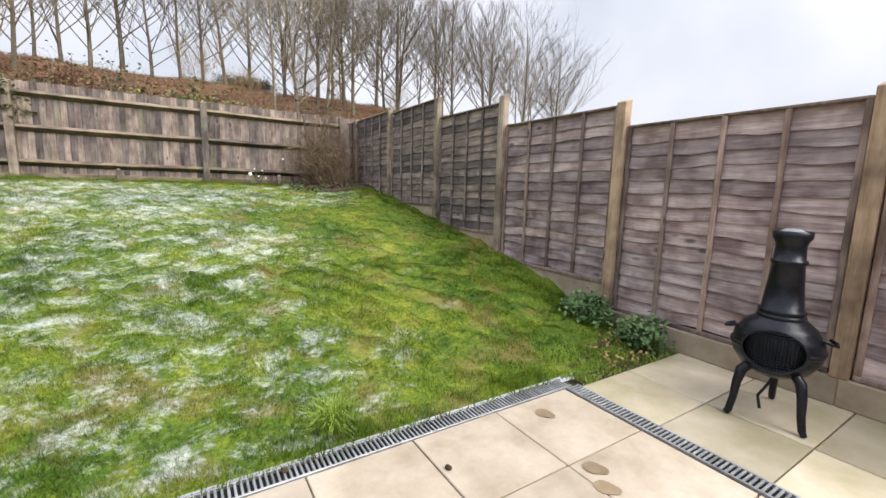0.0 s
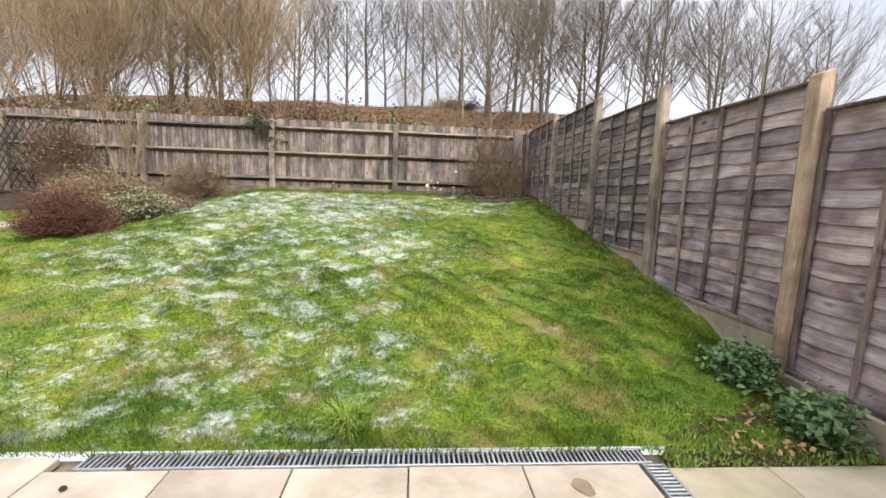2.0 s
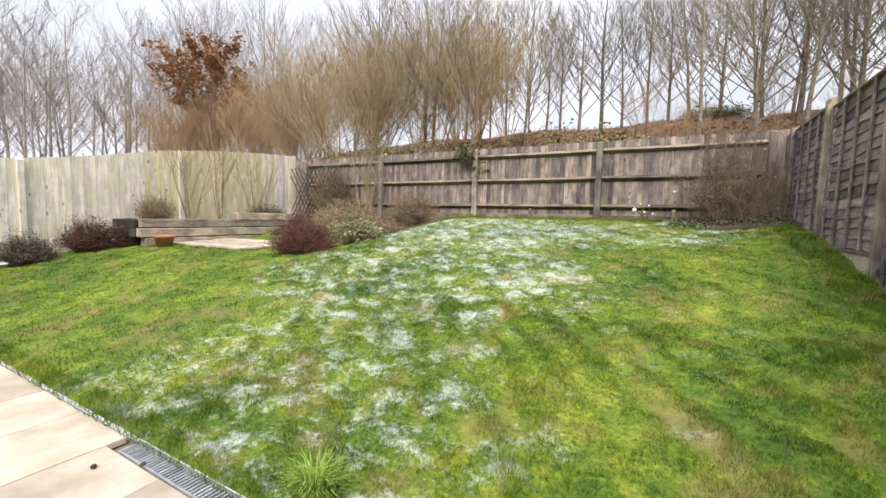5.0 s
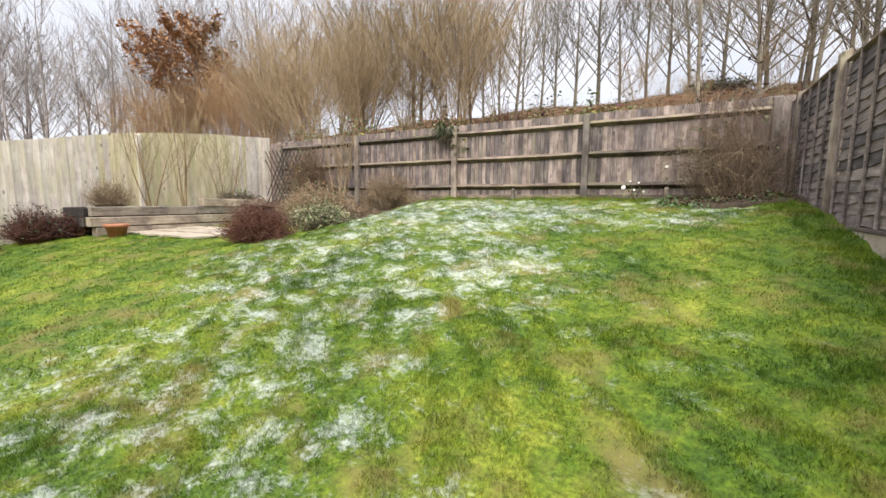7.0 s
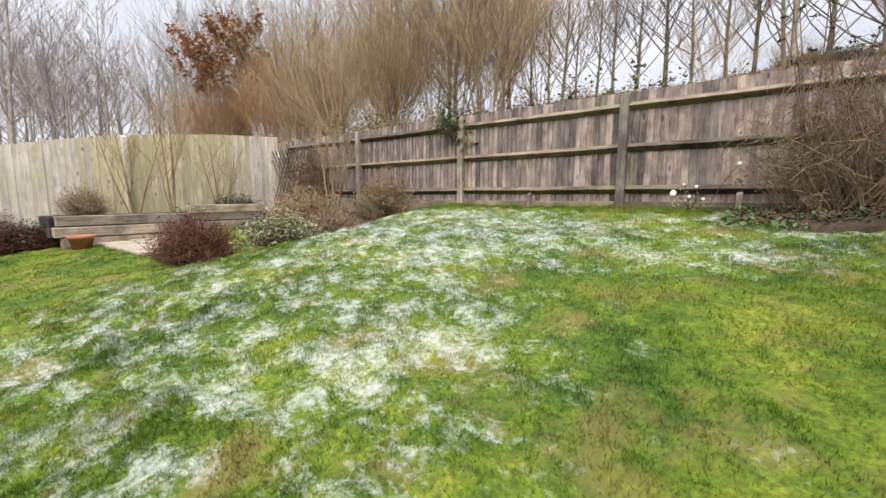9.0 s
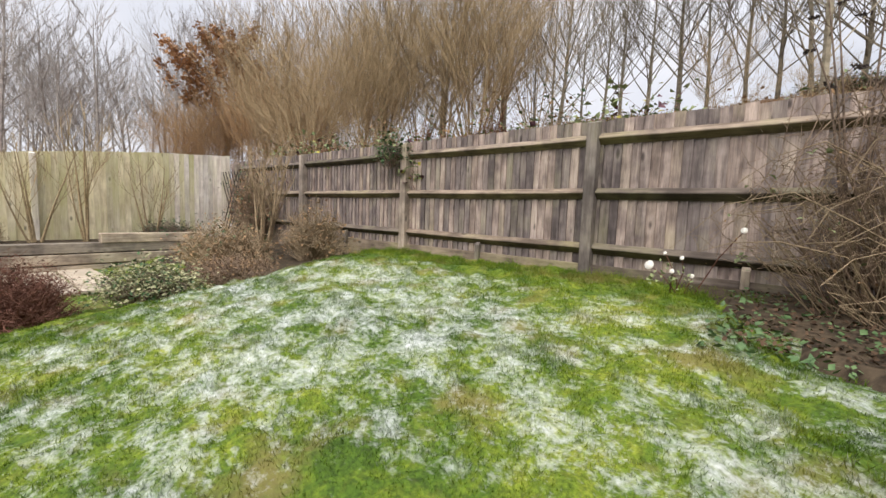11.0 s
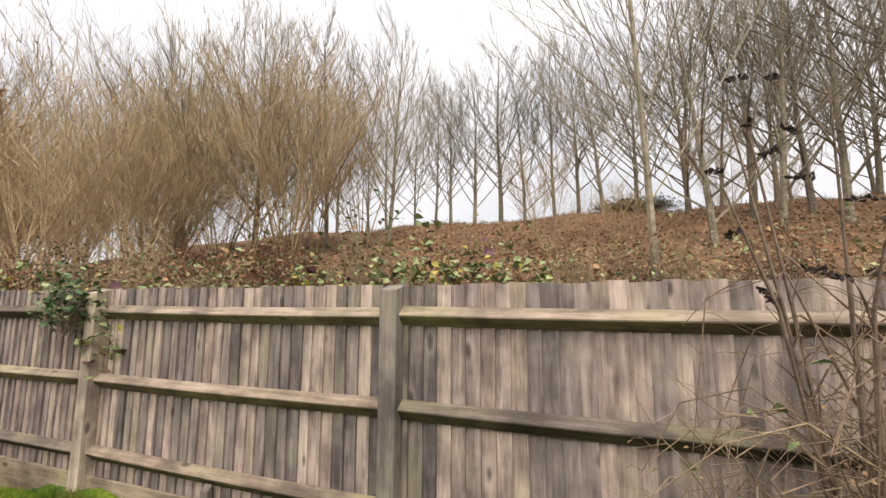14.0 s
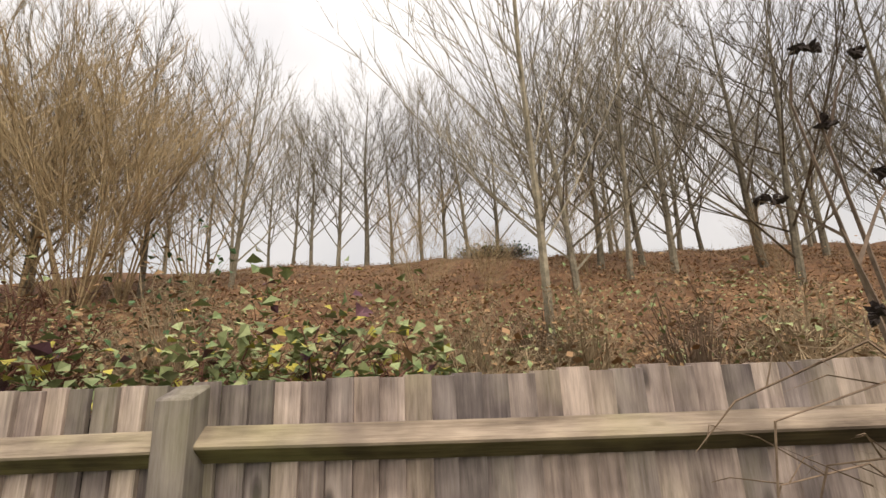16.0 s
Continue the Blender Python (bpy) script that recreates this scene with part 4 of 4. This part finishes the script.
# ---- tall stems with dark seed heads ----
stems_plant = empty("tall_dead_plant", (2.62, 9.95, gz(2.62, 9.95)))
tagged(stems_plant, "tall dead stems with dark drooping seed heads", "dead plant")
V, F, V2, F2 = [], [], [], []
r = random.Random(77)
for i in range(9):
    top = Vector((r.uniform(-0.45, 0.75), r.uniform(-0.2, 0.25), r.uniform(1.8, 2.75)))
    pts = [Vector((r.uniform(-0.1, 0.2), 0, -0.05)), Vector((top.x * 0.25, top.y * 0.3, 0.8)), Vector((top.x * 0.6, top.y * 0.7, 1.6)), top]
    tube(V, F, pts, [0.011, 0.009, 0.007, 0.003], 4)
    for k in range(7):
        b = pts[2].lerp(top, r.random()) if k % 2 else pts[1].lerp(pts[2], 0.3 + 0.7 * r.random())
        e = b + Vector((r.uniform(-1, 1) * 0.22, r.uniform(-1, 1) * 0.12, r.uniform(0.0, 0.25)))
        tube(V, F, [b, b.lerp(e, 0.5) + Vector((0, 0, 0.02)), e], [0.004, 0.003, 0.002], 3)
        if e.z > 1.6 and r.random() < 0.75:
            d = Vector((r.uniform(-1, 1), r.uniform(-0.5, 0.5), r.uniform(-0.25, 0.25))).normalized()
            n0 = r.uniform(0.05, 0.10)
            for _ in range(16):
                c = e + d * n0 * r.random()
                o = Vector((r.gauss(0, 1), r.gauss(0, 1), r.gauss(0, 1))).normalized() * r.uniform(0.012, 0.03)
                tube(V2, F2, [c, c + o * 0.5, c + o], [0.004, 0.008, 0.001], 3)
part("stems", mesh_from("stems", V, F, M_TWIGDARK), stems_plant)
M_SEED = simple("dark_seed_head", (0.02, 0.014, 0.012), (0.06, 0.045, 0.04), 60, 0.95, relief=0.8)
tagged(part("seed_heads", mesh_from("seed_heads", V2, F2, M_SEED), stems_plant), kind="stuff")


# ---- trees on the bank ----
TREES = [tree_mesh("tree", M_BARK, seed=100 + i, height=h, trunk_r=tr, first=f, limbs=26, spread=sp, subs=6, twigs=5, lift=0.085, twig_r=0.0055)
         for i, (h, tr, f, sp) in enumerate(((7.4, 0.09, 0.12, 0.95), (8.0, 0.095, 0.14, 0.85), (7.0, 0.08, 0.10, 1.05), (8.2, 0.10, 0.15, 0.95), (7.8, 0.08, 0.12, 0.65)))]
THICKET = [tree_mesh("thicket", m, seed=200 + i, height=h, trunk_r=0.034, first=0.10, limbs=9, spread=1.0, subs=5, twigs=3, lift=0.10, stems=9, twig_r=0.0062)
           for i, (h, m) in enumerate(((6.6, M_BARKTAN), (7.4, M_BARKTAN), (6.0, M_BARKTAN), (6.6, M_BARKORANGE), (7.2, M_BARKORANGE)))]
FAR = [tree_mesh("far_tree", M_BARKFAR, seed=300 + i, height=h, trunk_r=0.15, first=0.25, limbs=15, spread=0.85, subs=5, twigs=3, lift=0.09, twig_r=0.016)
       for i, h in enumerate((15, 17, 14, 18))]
NEAR_TREE = tree_mesh("tree", M_BARKPALE, seed=141, height=8.0, trunk_r=0.055, first=0.22, limbs=46, spread=0.7, subs=6, twigs=4, lift=0.06, twig_r=0.0042, limb_r=0.24, lean=0.07)


def plant(me, name, label, group, x, y, s, rz, cat="tree", sz=None):
    ob = new(name, me)
    ob.matrix_basis = pose(x, y, gz(x, y) - 0.05, 0, 0, rz) @ Matrix.Diagonal((s, s, sz or s, 1))
    return tagged(ob, label, cat, group)


rng = random.Random(21)
tree_label = "slender bare grey-barked tree on the leafy bank"
# the row along the ridge
for x, k, sc in ((-10.4, 0, 1.0), (-8.9, 2, 0.85), (-7.6, 4, 0.95), (-6.4, 2, 0.9), (-5.2, 4, 0.95), (-4.2, 1, 0.95), (-3.3, 0, 1.12), (-2.1, 3, 1.2), (-0.9, 2, 1.05), (0.3, 4, 1.1), (1.3, 1, 1.05), (2.3, 0, 1.1)):
    plant(TREES[k], "tree", tree_label, "bare trees on the bank", x, 26 + rng.uniform(-0.6, 0.6), sc, rng.uniform(0, 360))
for i in range(19):
    x = 3.6 + i * 1.4 + rng.uniform(-0.4, 0.4)
    plant(TREES[rng.randrange(5)], "tree", tree_label, "bare trees on the bank", x, rng.uniform(24.5, 28), rng.uniform(1.0, 1.2) * (1 - 0.5 * max(0, x - 9) / 20), rng.uniform(0, 360))
# the nearer ones
plant(NEAR_TREE, "tree", "young bare tree with pale bark close behind the fence", "bare trees on the bank", 2.42, 13.1, 1.0, 40)
for x, y, sc in ((4.1, 17.5, 1.0), (5.4, 18.0, 1.0), (5.6, 20.2, 1.05), (6.8, 18.7, 1.05), (4.6, 22.5, 1.0), (8.2, 17.0, 1.05), (9.5, 19.5, 1.1), (7.4, 21.5, 1.0), (11.5, 17.5, 1.0), (12.5, 21.0, 1.05), (10.5, 23.5, 1.0), (14.5, 18.5, 0.95), (16.5, 21.5, 0.95), (-8.6, 18.4, 1.2), (-6.4, 19.2, 1.05), (-9.9, 19.8, 1.15), (-11.9, 18.2, 1.25),  (-14.5, 20.5, 1.1), (-4.55, 20.0, 1.05), (13.5, 14.8, 0.8), (18.5, 17.5, 0.85), (21, 20, 0.8)):
    plant(TREES[4 if x == -4.55 else rng.randrange(5)], "tree", tree_label, "bare trees on the bank", x, y, sc, rng.uniform(0, 360))
# olive-brown thicket on the left of the bank
for i in range(38):
    x = -25 + 20.2 * (i + rng.random()) / 38
    y = rng.uniform(13.4, 18.6) if x < -9 else rng.uniform(15.8, 19.6)
    k = rng.randrange(3) if x > -15 + rng.uniform(-3, 3) else 3 + rng.randrange(2)
    plant(THICKET[k], "thicket", "dense olive-brown multi-stemmed bare thicket", "thicket on the bank", x, y, rng.uniform(0.75, 1.02) * (0.82 if x < -14 else 1.0), rng.uniform(0, 360), "thicket")
# low saplings
plant(THICKET[0], "sapling", "small bare sapling clump on the bank", "saplings on the bank", 0.87, 17.0, 0.4, 10, "sapling")
for i in range(4):
    x, y = rng.uniform(2, 12), rng.uniform(15, 24)
    plant(THICKET[rng.randrange(3)], "sapling", "small bare sapling clump on the bank", "saplings on the bank", x, y, rng.uniform(0.25, 0.42), rng.uniform(0, 360), "sapling")
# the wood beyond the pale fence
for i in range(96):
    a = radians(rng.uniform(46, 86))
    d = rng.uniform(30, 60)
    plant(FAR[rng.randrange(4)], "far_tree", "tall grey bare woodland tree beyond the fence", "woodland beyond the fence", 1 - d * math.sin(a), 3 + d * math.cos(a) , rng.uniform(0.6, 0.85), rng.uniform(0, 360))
# tree that kept its orange leaves
oak = empty("oak_tree", (-22.9, 15.8, gz(-22.9, 15.8)))
tagged(oak, "tall tree still holding orange-brown leaves", "tree")
V, F = tree_lists(seed=401, height=8.6, trunk_r=0.18, first=0.25, limbs=18, spread=1.1, subs=5, twigs=3, lift=0.04, twig_r=0.014)
part("trunk", mesh_from("trunk", V, F, M_BARKFAR), oak)
part("leaves", tri_mesh("leaves", leaf_cloud(random.Random(5), [tuple(v) for v in V if v.z > 2.2][::5], 0.24, 6500), M_OAKLEAF), oak)


# ---- house beyond the side fence ----
house = empty("house", (-50, 1.0, 1.5))
tagged(house, "orange brick house with a dark roof and white window", "house")
part("wall", box_mesh("wall", 10, 9, 6.0, M_HOUSEBRICK, 0.02, (0, 0, 3.0)), house)
V = [(-5.4, -4.9, 5.9), (5.4, -4.9, 5.9), (5.4, 4.9, 5.9), (-5.4, 4.9, 5.9), (-3, 0, 9.2), (3, 0, 9.2)]
part("roof", mesh_from("roof", V, [(0, 1, 5, 4), (1, 2, 5), (2, 3, 4, 5), (3, 0, 4), (0, 3, 2, 1)], M_ROOF), house)
part("gutter", box_mesh("gutter", 0.15, 10, 0.2, M_WHITE, 0.02), house, (5.45, 0, 5.9))
for wy in (2.6, -1.5):
    win = part("window", box_mesh("window", 0.1, 1.3, 1.2, M_WHITE, 0.01), house, (5.0, wy, 4.6))
    part("pane", box_mesh("pane", 0.04, 0.5, 0.95, M_GLASS, 0.0), win, (0.05, -0.3, 0))
    part("pane", box_mesh("pane", 0.04, 0.5, 0.95, M_GLASS, 0.0), win, (0.05, 0.3, 0))


# ---- undergrowth on the bank ----
def grass_tris(n, xr, yr, hgt, wid, seed, keep=None):
    r = np.random.RandomState(seed)
    x, y = r.uniform(*xr, n), r.uniform(*yr, n)
    if keep is not None:
        k = keep(x, y)
        x, y = x[k], y[k]
    n = len(x)
    clump = 0.75 + 0.35 * np.sin(x * 5.1 + 2 * np.sin(y * 3.3)) * np.sin(y * 4.7 + x) + 0.25 * np.sin(x * 17 + y * 13)
    h = hgt * r.uniform(0.5, 1.2, n) * np.clip(clump, 0.35, 1.3)
    a = r.uniform(0, 6.28, n)
    lean = r.uniform(0.1, 0.9, n) * h
    w = wid * r.uniform(0.7, 1.3, n) * 0.5
    z = ground_z(x, y) + tufty(x, y) - 0.004
    base = np.stack([x, y, z], 1)
    s = np.stack([-np.sin(a) * w, np.cos(a) * w, np.zeros(n)], 1)
    b = r.uniform(0, 6.28, n)
    tip = base + np.stack([np.cos(b) * lean, np.sin(b) * lean, h], 1)
    return np.stack([base - s, base + s, tip], 1)


def scatter_leaves(name, label, n, mat, size, xr, yr, seed, lift=0.02, jitter=0.12):
    r = np.random.RandomState(seed)
    xs, ys = r.uniform(*xr, n), yr[0] + (yr[1] - yr[0]) * r.uniform(0, 1, n) ** 1.4
    zs = ground_z(xs, ys) + lift + np.abs(r.normal(0, jitter, n))
    a, L = r.uniform(0, 6.28, n), size * r.uniform(0.6, 1.4, n)
    d = np.stack([np.cos(a), np.sin(a), r.normal(0, 0.45, n)], 1) * L[:, None]
    s = np.stack([-np.sin(a), np.cos(a), r.normal(0, 0.45, n)], 1) * L[:, None] * 0.35
    c = np.stack([xs, ys, zs], 1)
    tris = np.concatenate([np.stack([c - d * 0.5, c + s, c + d * 0.5], 1), np.stack([c - d * 0.5, c + d * 0.5, c - s], 1)])
    ob = new(name, tri_mesh(name, tris, mat))
    return tagged(ob, label, "leaves", kind="stuff")


scatter_leaves("leaf_litter", "brown fallen leaves covering the bank", 36000, M_DEADLEAF, 0.05, (-9, 16), (11.2, 27), 1, jitter=0.03)
scatter_leaves("dry_bracken", "dry orange-brown bracken on the bank", 9000, M_OAKLEAF, 0.065, (-9, 14), (11.2, 22), 2, jitter=0.2)
scatter_leaves("bank_greenery", "small green weeds among the leaf litter", 7500, M_BRAMBLE, 0.06, (-9, 8), (11.2, 18), 3, jitter=0.12)
for i, (bx, by, bz, rx, rz) in enumerate(((0.75, 11.5, 2.95, 0.75, 1.05), (-0.75, 11.3, 2.9, 0.9, 0.72), (0.1, 11.45, 2.95, 0.75, 0.85), (-1.7, 11.2, 2.8, 0.8, 0.75), (-2.5, 10.95, 2.6, 0.7, 0.85), (-4.4, 11.1, 2.6, 1.0, 1.0), (-6.2, 11.1, 2.6, 1.1, 1.2), (-8.0, 11.3, 2.6, 1.1, 1.2))):
    shrub("bramble", "bramble with green, yellow and purple leaves above the fence", (bx, by, bz - 0.35), (twig_ball(70 + i, rx, 0.45, rz, 60, 0.006, 0.6, 0.4), M_TWIGRED),
          [(M_BRAMBLE, 0.085, 520, "leaves"), (M_YELLOWLEAF, 0.075, 120, "yellow_leaves"), (M_PURPLELEAF, 0.10, 30 + 70 * (i == 1), "purple_leaves")], category="bramble", broad=1.35)
stalks = new("dry_stalks", tri_mesh("dry_stalks", np.concatenate([grass_tris(24000, (-9, 15), (10.95, 26), 0.22, 0.012, 21), grass_tris(13000, (-3, 7), (10.95, 14.5), 0.30, 0.007, 22)]), M_TWIGBUFF))
tagged(stalks, "dry buff grass stalks among the leaf litter", "dry grass", kind="stuff")
shrub("ivy", "ivy spilling over the top of the back fence", (-2.75, 10.42, 2.72), (twig_ball(96, 0.42, 0.14, 0.55, 60, 0.004), M_TWIGDARK), [(M_LEAF, 0.07, 260, "leaves"), (M_BRAMBLE, 0.07, 90, "pale_leaves")], category="climber")
shrub("holly_bush", "round dark evergreen bush on the ridge", (3.4, 26.3, gz(3.4, 26.3)), (twig_ball(90, 1.8, 1.0, 0.6, 420, 0.008), M_TWIGDARK), [(M_LEAF, 0.10, 1100, "leaves"), (M_BRAMBLE, 0.09, 700, "pale_leaves")])


for i in range(11):
    ux, uy = -9.6 + i * 0.85 + rng.uniform(-0.2, 0.2), rng.uniform(11.9, 13.2)
    shrub("undergrowth_shrub", "tangled brown undergrowth behind the back fence", (ux, uy, gz(ux, uy) - 0.05), (twig_ball(120 + i, 0.9, 0.7, rng.uniform(0.9, 1.7), 170, 0.006, 0.8, 0.3), M_TWIGBUFF if i % 3 else M_TWIGRED),
          [(M_DEADLEAF, 0.07, 260, "dead_leaves"), (M_BRAMBLE if i % 2 else M_LEAF, 0.08, 240, "leaves")])


for i in range(9):
    ux, uy = 1.5 + i * 0.62 + rng.uniform(-0.2, 0.2), rng.uniform(11.3, 13.4)
    shrub("undergrowth_shrub", "thin red-brown stems among the leaf litter", (ux, uy, gz(ux, uy) - 0.05), (twig_ball(150 + i, 0.55, 0.45, rng.uniform(0.7, 1.2), 110, 0.005, 0.9, 0.25), M_TWIGBROWN if i % 2 else M_TWIGBUFF),
          [(M_DEADLEAF, 0.05, 160, "dead_leaves"), (M_BRAMBLE, 0.055, 80, "leaves")])


# ---- loose bits on lawn and patio ----
def clod(seed, s):
    bm = bmesh.new()
    bmesh.ops.create_icosphere(bm, subdivisions=2, radius=s)
    r = random.Random(seed)
    for v in bm.verts:
        v.co *= 0.8 + 0.4 * noise.noise(v.co * 40 + Vector((seed, 0, 0)))
        v.co.z *= 0.7
    me = bpy.data.meshes.new("soil_clod")
    bm.to_mesh(me)
    bm.free()
    me.materials.append(M_SOIL)
    return me


for i, (cx, cy, s) in enumerate(((1.05, 1.55, 0.022), (-0.35, 1.86, 0.02), (0.35, 1.93, 0.022), (-0.55, 1.72, 0.018))):
    c = new("soil_clod", clod(i, s))
    c.location = (cx, cy, s * 0.55)
    tagged(c, "small dark clod of soil on the patio", "soil clod", "soil clods on the patio")
for fx, fy, rot in ((1.86, 1.68, 20), (1.70, 1.18, 35), (1.63, 1.06, 35)):
    V = [(0.045 * math.cos(a) * (1 + 0.15 * math.sin(3 * a)), 0.065 * math.sin(a), 0) for a in np.linspace(0, 6.1, 18)]
    f = new("wet_mark", mesh_from("wet_mark", V, [tuple(range(18))], M_WET))
    f.matrix_world = pose(fx, fy, 0.0045, 0, 0, rot)
    tagged(f, "damp brown mark on a paving slab", "stain")


# ---- grass ----
in_lawn = lambda x, y: (y > 1.98) & ((x > -8.3) | (y < 2.5)) & ~((x < -4.9) & (y > 6.0)) & ~((x < -3.0) & (y > 8.2)) & (x < 3.66) & ~in_corner(x, y)
grass = new("grass", tri_mesh("grass", np.concatenate([
    grass_tris(125000, (-1.2, 3.6), (1.98, 4.6), 0.034, 0.0055, 1, in_lawn),
    grass_tris(105000, (-3.2, 3.66), (4.3, 8.2), 0.034, 0.007, 2, in_lawn),
    grass_tris(70000, (-3.2, 3.66), (8.0, 10.42), 0.036, 0.007, 3, in_lawn),
    grass_tris(55000, (-8.8, -1.0), (1.98, 6.6), 0.036, 0.010, 4, in_lawn),
    grass_tris(9000, (-8.0, 2.2), (1.93, 2.12), 0.07, 0.006, 5),
    grass_tris(9000, (-3.4, 3.3), (9.9, 10.42), 0.09, 0.007, 6),
    grass_tris(5000, (3.3, 3.66), (2.2, 10), 0.10, 0.006, 7)]), M_BLADE))
tagged(grass, "short mossy grass with white frost on its blades", "grass", kind="stuff")
V, F = [], []
r = random.Random(33)
tus = []
for i in range(420):
    a, q = r.uniform(0, 6.28), r.uniform(0, 0.11)
    bx, by = math.cos(a) * q, math.sin(a) * q
    h, l = r.uniform(0.08, 0.19), r.uniform(0.02, 0.15)
    p0, p1 = np.array([bx, by, 0.0]), np.array([bx + math.cos(a) * l * 0.4, by + math.sin(a) * l * 0.4, h * 0.75])
    p2 = np.array([bx + math.cos(a) * l, by + math.sin(a) * l, h * r.uniform(0.6, 1)])
    s = np.array([-math.sin(a + r.uniform(-1, 1)), math.cos(a), 0]) * 0.0028
    tus += [(p0 - s, p0 + s, p1 + s), (p0 - s, p1 + s, p1 - s), (p1 - s, p1 + s, p2)]
M_TUFT = simple("bright_grass_tuft", (0.16, 0.28, 0.03), (0.34, 0.46, 0.08), 6, 0.6, relief=0.0)
tuft = new("grass_tuft", tri_mesh("grass_tuft", np.array(tus), M_TUFT))
tuft.location = (0.66, 2.12, 0.03)
tagged(tuft, "tall bright green grass tuft beside the drain", "grass tuft")


# ---- patio: drains, slabs, gravel ----
def drain(name, label, length, m):
    """A slotted steel channel grating along x, from 0 to length."""
    ob = empty(name)
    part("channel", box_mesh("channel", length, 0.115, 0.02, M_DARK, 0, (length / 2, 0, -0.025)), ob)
    for sy in (-0.055, 0.055):
        part("edge_bar", box_mesh("edge_bar", length, 0.012, 0.03, M_STEEL, 0.002, (length / 2, sy, -0.011)), ob)
    bar = box_mesh("bar", 0.012, 0.098, 0.012, M_STEEL, 0.002)
    for i in range(int(length / 0.0265)):
        part("bar", bar, ob, (0.013 + i * 0.0265, 0, -0.003))
    ob.matrix_world = m
    return tagged(ob, label, "drain", "drainage gratings", "structure")


drain("drain_lawn", "galvanised slotted drain between lawn and patio", 2.93, pose(-0.62, 1.915, 0.004))
drain("drain_patio", "galvanised slotted drain across the patio", 2.6, pose(2.305, 1.85, 0.004, 0, 0, -90))

paving = empty("pavement_patio", (0, 0, 0))
tagged(paving, "buff sandstone slab patio with dark joints", "patio", kind="structure")
rng = random.Random(8)


def slab(x0, y0, x1, y1, mat):
    me = box_mesh("slab", x1 - x0 - 0.008, y1 - y0 - 0.008, 0.04, mat, 0.004)
    part("slab", me, paving, ((x0 + x1) / 2, (y0 + y1) / 2, -0.02 + rng.uniform(-0.0015, 0.0015)))


xs = [2.245 - 0.012, 1.60, 1.01, 0.43, -0.16, -0.75]
for row, (y0, y1) in enumerate(((1.27, 1.855), (0.67, 1.27), (0.07, 0.67), (-0.53, 0.07), (-1.13, -0.53), (-1.73, -1.13), (-2.33, -1.73), (-3.2, -2.33))):
    for a, b2 in zip(xs[1:], xs):
        slab(a, y0, b2, y1, M_SLAB)
for i in range(12):
    slab(-0.75 - 0.62 * (i + 1), 1.37, -0.75 - 0.62 * i, 1.96, M_SLAB)
for a, b2 in ((2.365, 2.92), (2.92, 3.69)):
    for y0, y1 in ((1.24, 1.82), (0.67, 1.24), (0.07, 0.67), (-0.53, 0.07), (-1.13, -0.53), (-3.2, -1.13)):
        slab(a, y0, b2, y1, M_SLAB_ALGAE)
gravel = new("gravel", tri_mesh("gravel", grass_tris(9000, (-4.0, -0.8), (-0.8, 1.32), 0.016, 0.03, 12, None), M_PEBBLE))
gravel.location.z = -0.01
tagged(gravel, "loose mixed gravel bed edged by slabs", "gravel", kind="stuff")
edging = new("gravel_edging", box_mesh("gravel_edging", 3.4, 0.012, 0.05, M_DARK, 0.002, (-2.47, 1.355, -0.015)))
tagged(edging, "thin dark edging strip beside the gravel", "edging", kind="structure")
soil_patch = new("soil_patch", mesh_from("soil_patch", [(2.35, 1.82, -0.012), (3.66, 1.82, -0.012), (3.66, 2.5, 0.10), (3.0, 2.25, 0.06), (2.5, 2.05, 0.035)], [(0, 1, 2, 3, 4)], M_SOIL))
tagged(soil_patch, "bare dark soil between patio and lawn", "soil", kind="structure")
weeds = new("weeds", tri_mesh("weeds", np.concatenate([grass_tris(3400, (2.36, 3.62), (1.79, 2.35), 0.04, 0.012, 31), grass_tris(1500, (2.3, 3.3), (1.9, 2.2), 0.05, 0.008, 32)]), M_TUFT))
tagged(weeds, "low moss and weeds on bare soil", "weeds", kind="stuff")
scatter_leaves("fallen_leaves", "small rust-brown leaves on the soil", 160, M_DEADLEAF, 0.03, (2.7, 3.62), (1.84, 2.3), 9, lift=0.03, jitter=0.02)
corner_bed = new("corner_bed", sheet("corner_bed", np.arange(1.5, 3.69, 0.09), np.arange(8.5, 10.53, 0.09), M_SOIL, 0.05, dip=in_corner))
tagged(corner_bed, "dark leafy soil under the corner shrub", "soil", kind="structure")
scatter_leaves("corner_leaves", "fallen brown leaves under the corner shrub", 1500, M_CRUMBLE, 0.03, (2.0, 3.6), (8.8, 10.4), 14, lift=0.045, jitter=0.03)
scatter_leaves("corner_ivy", "low green ivy leaves under the corner shrub", 800, M_SPURGE, 0.045, (1.9, 3.5), (8.7, 10.4), 15, lift=0.03, jitter=0.03)
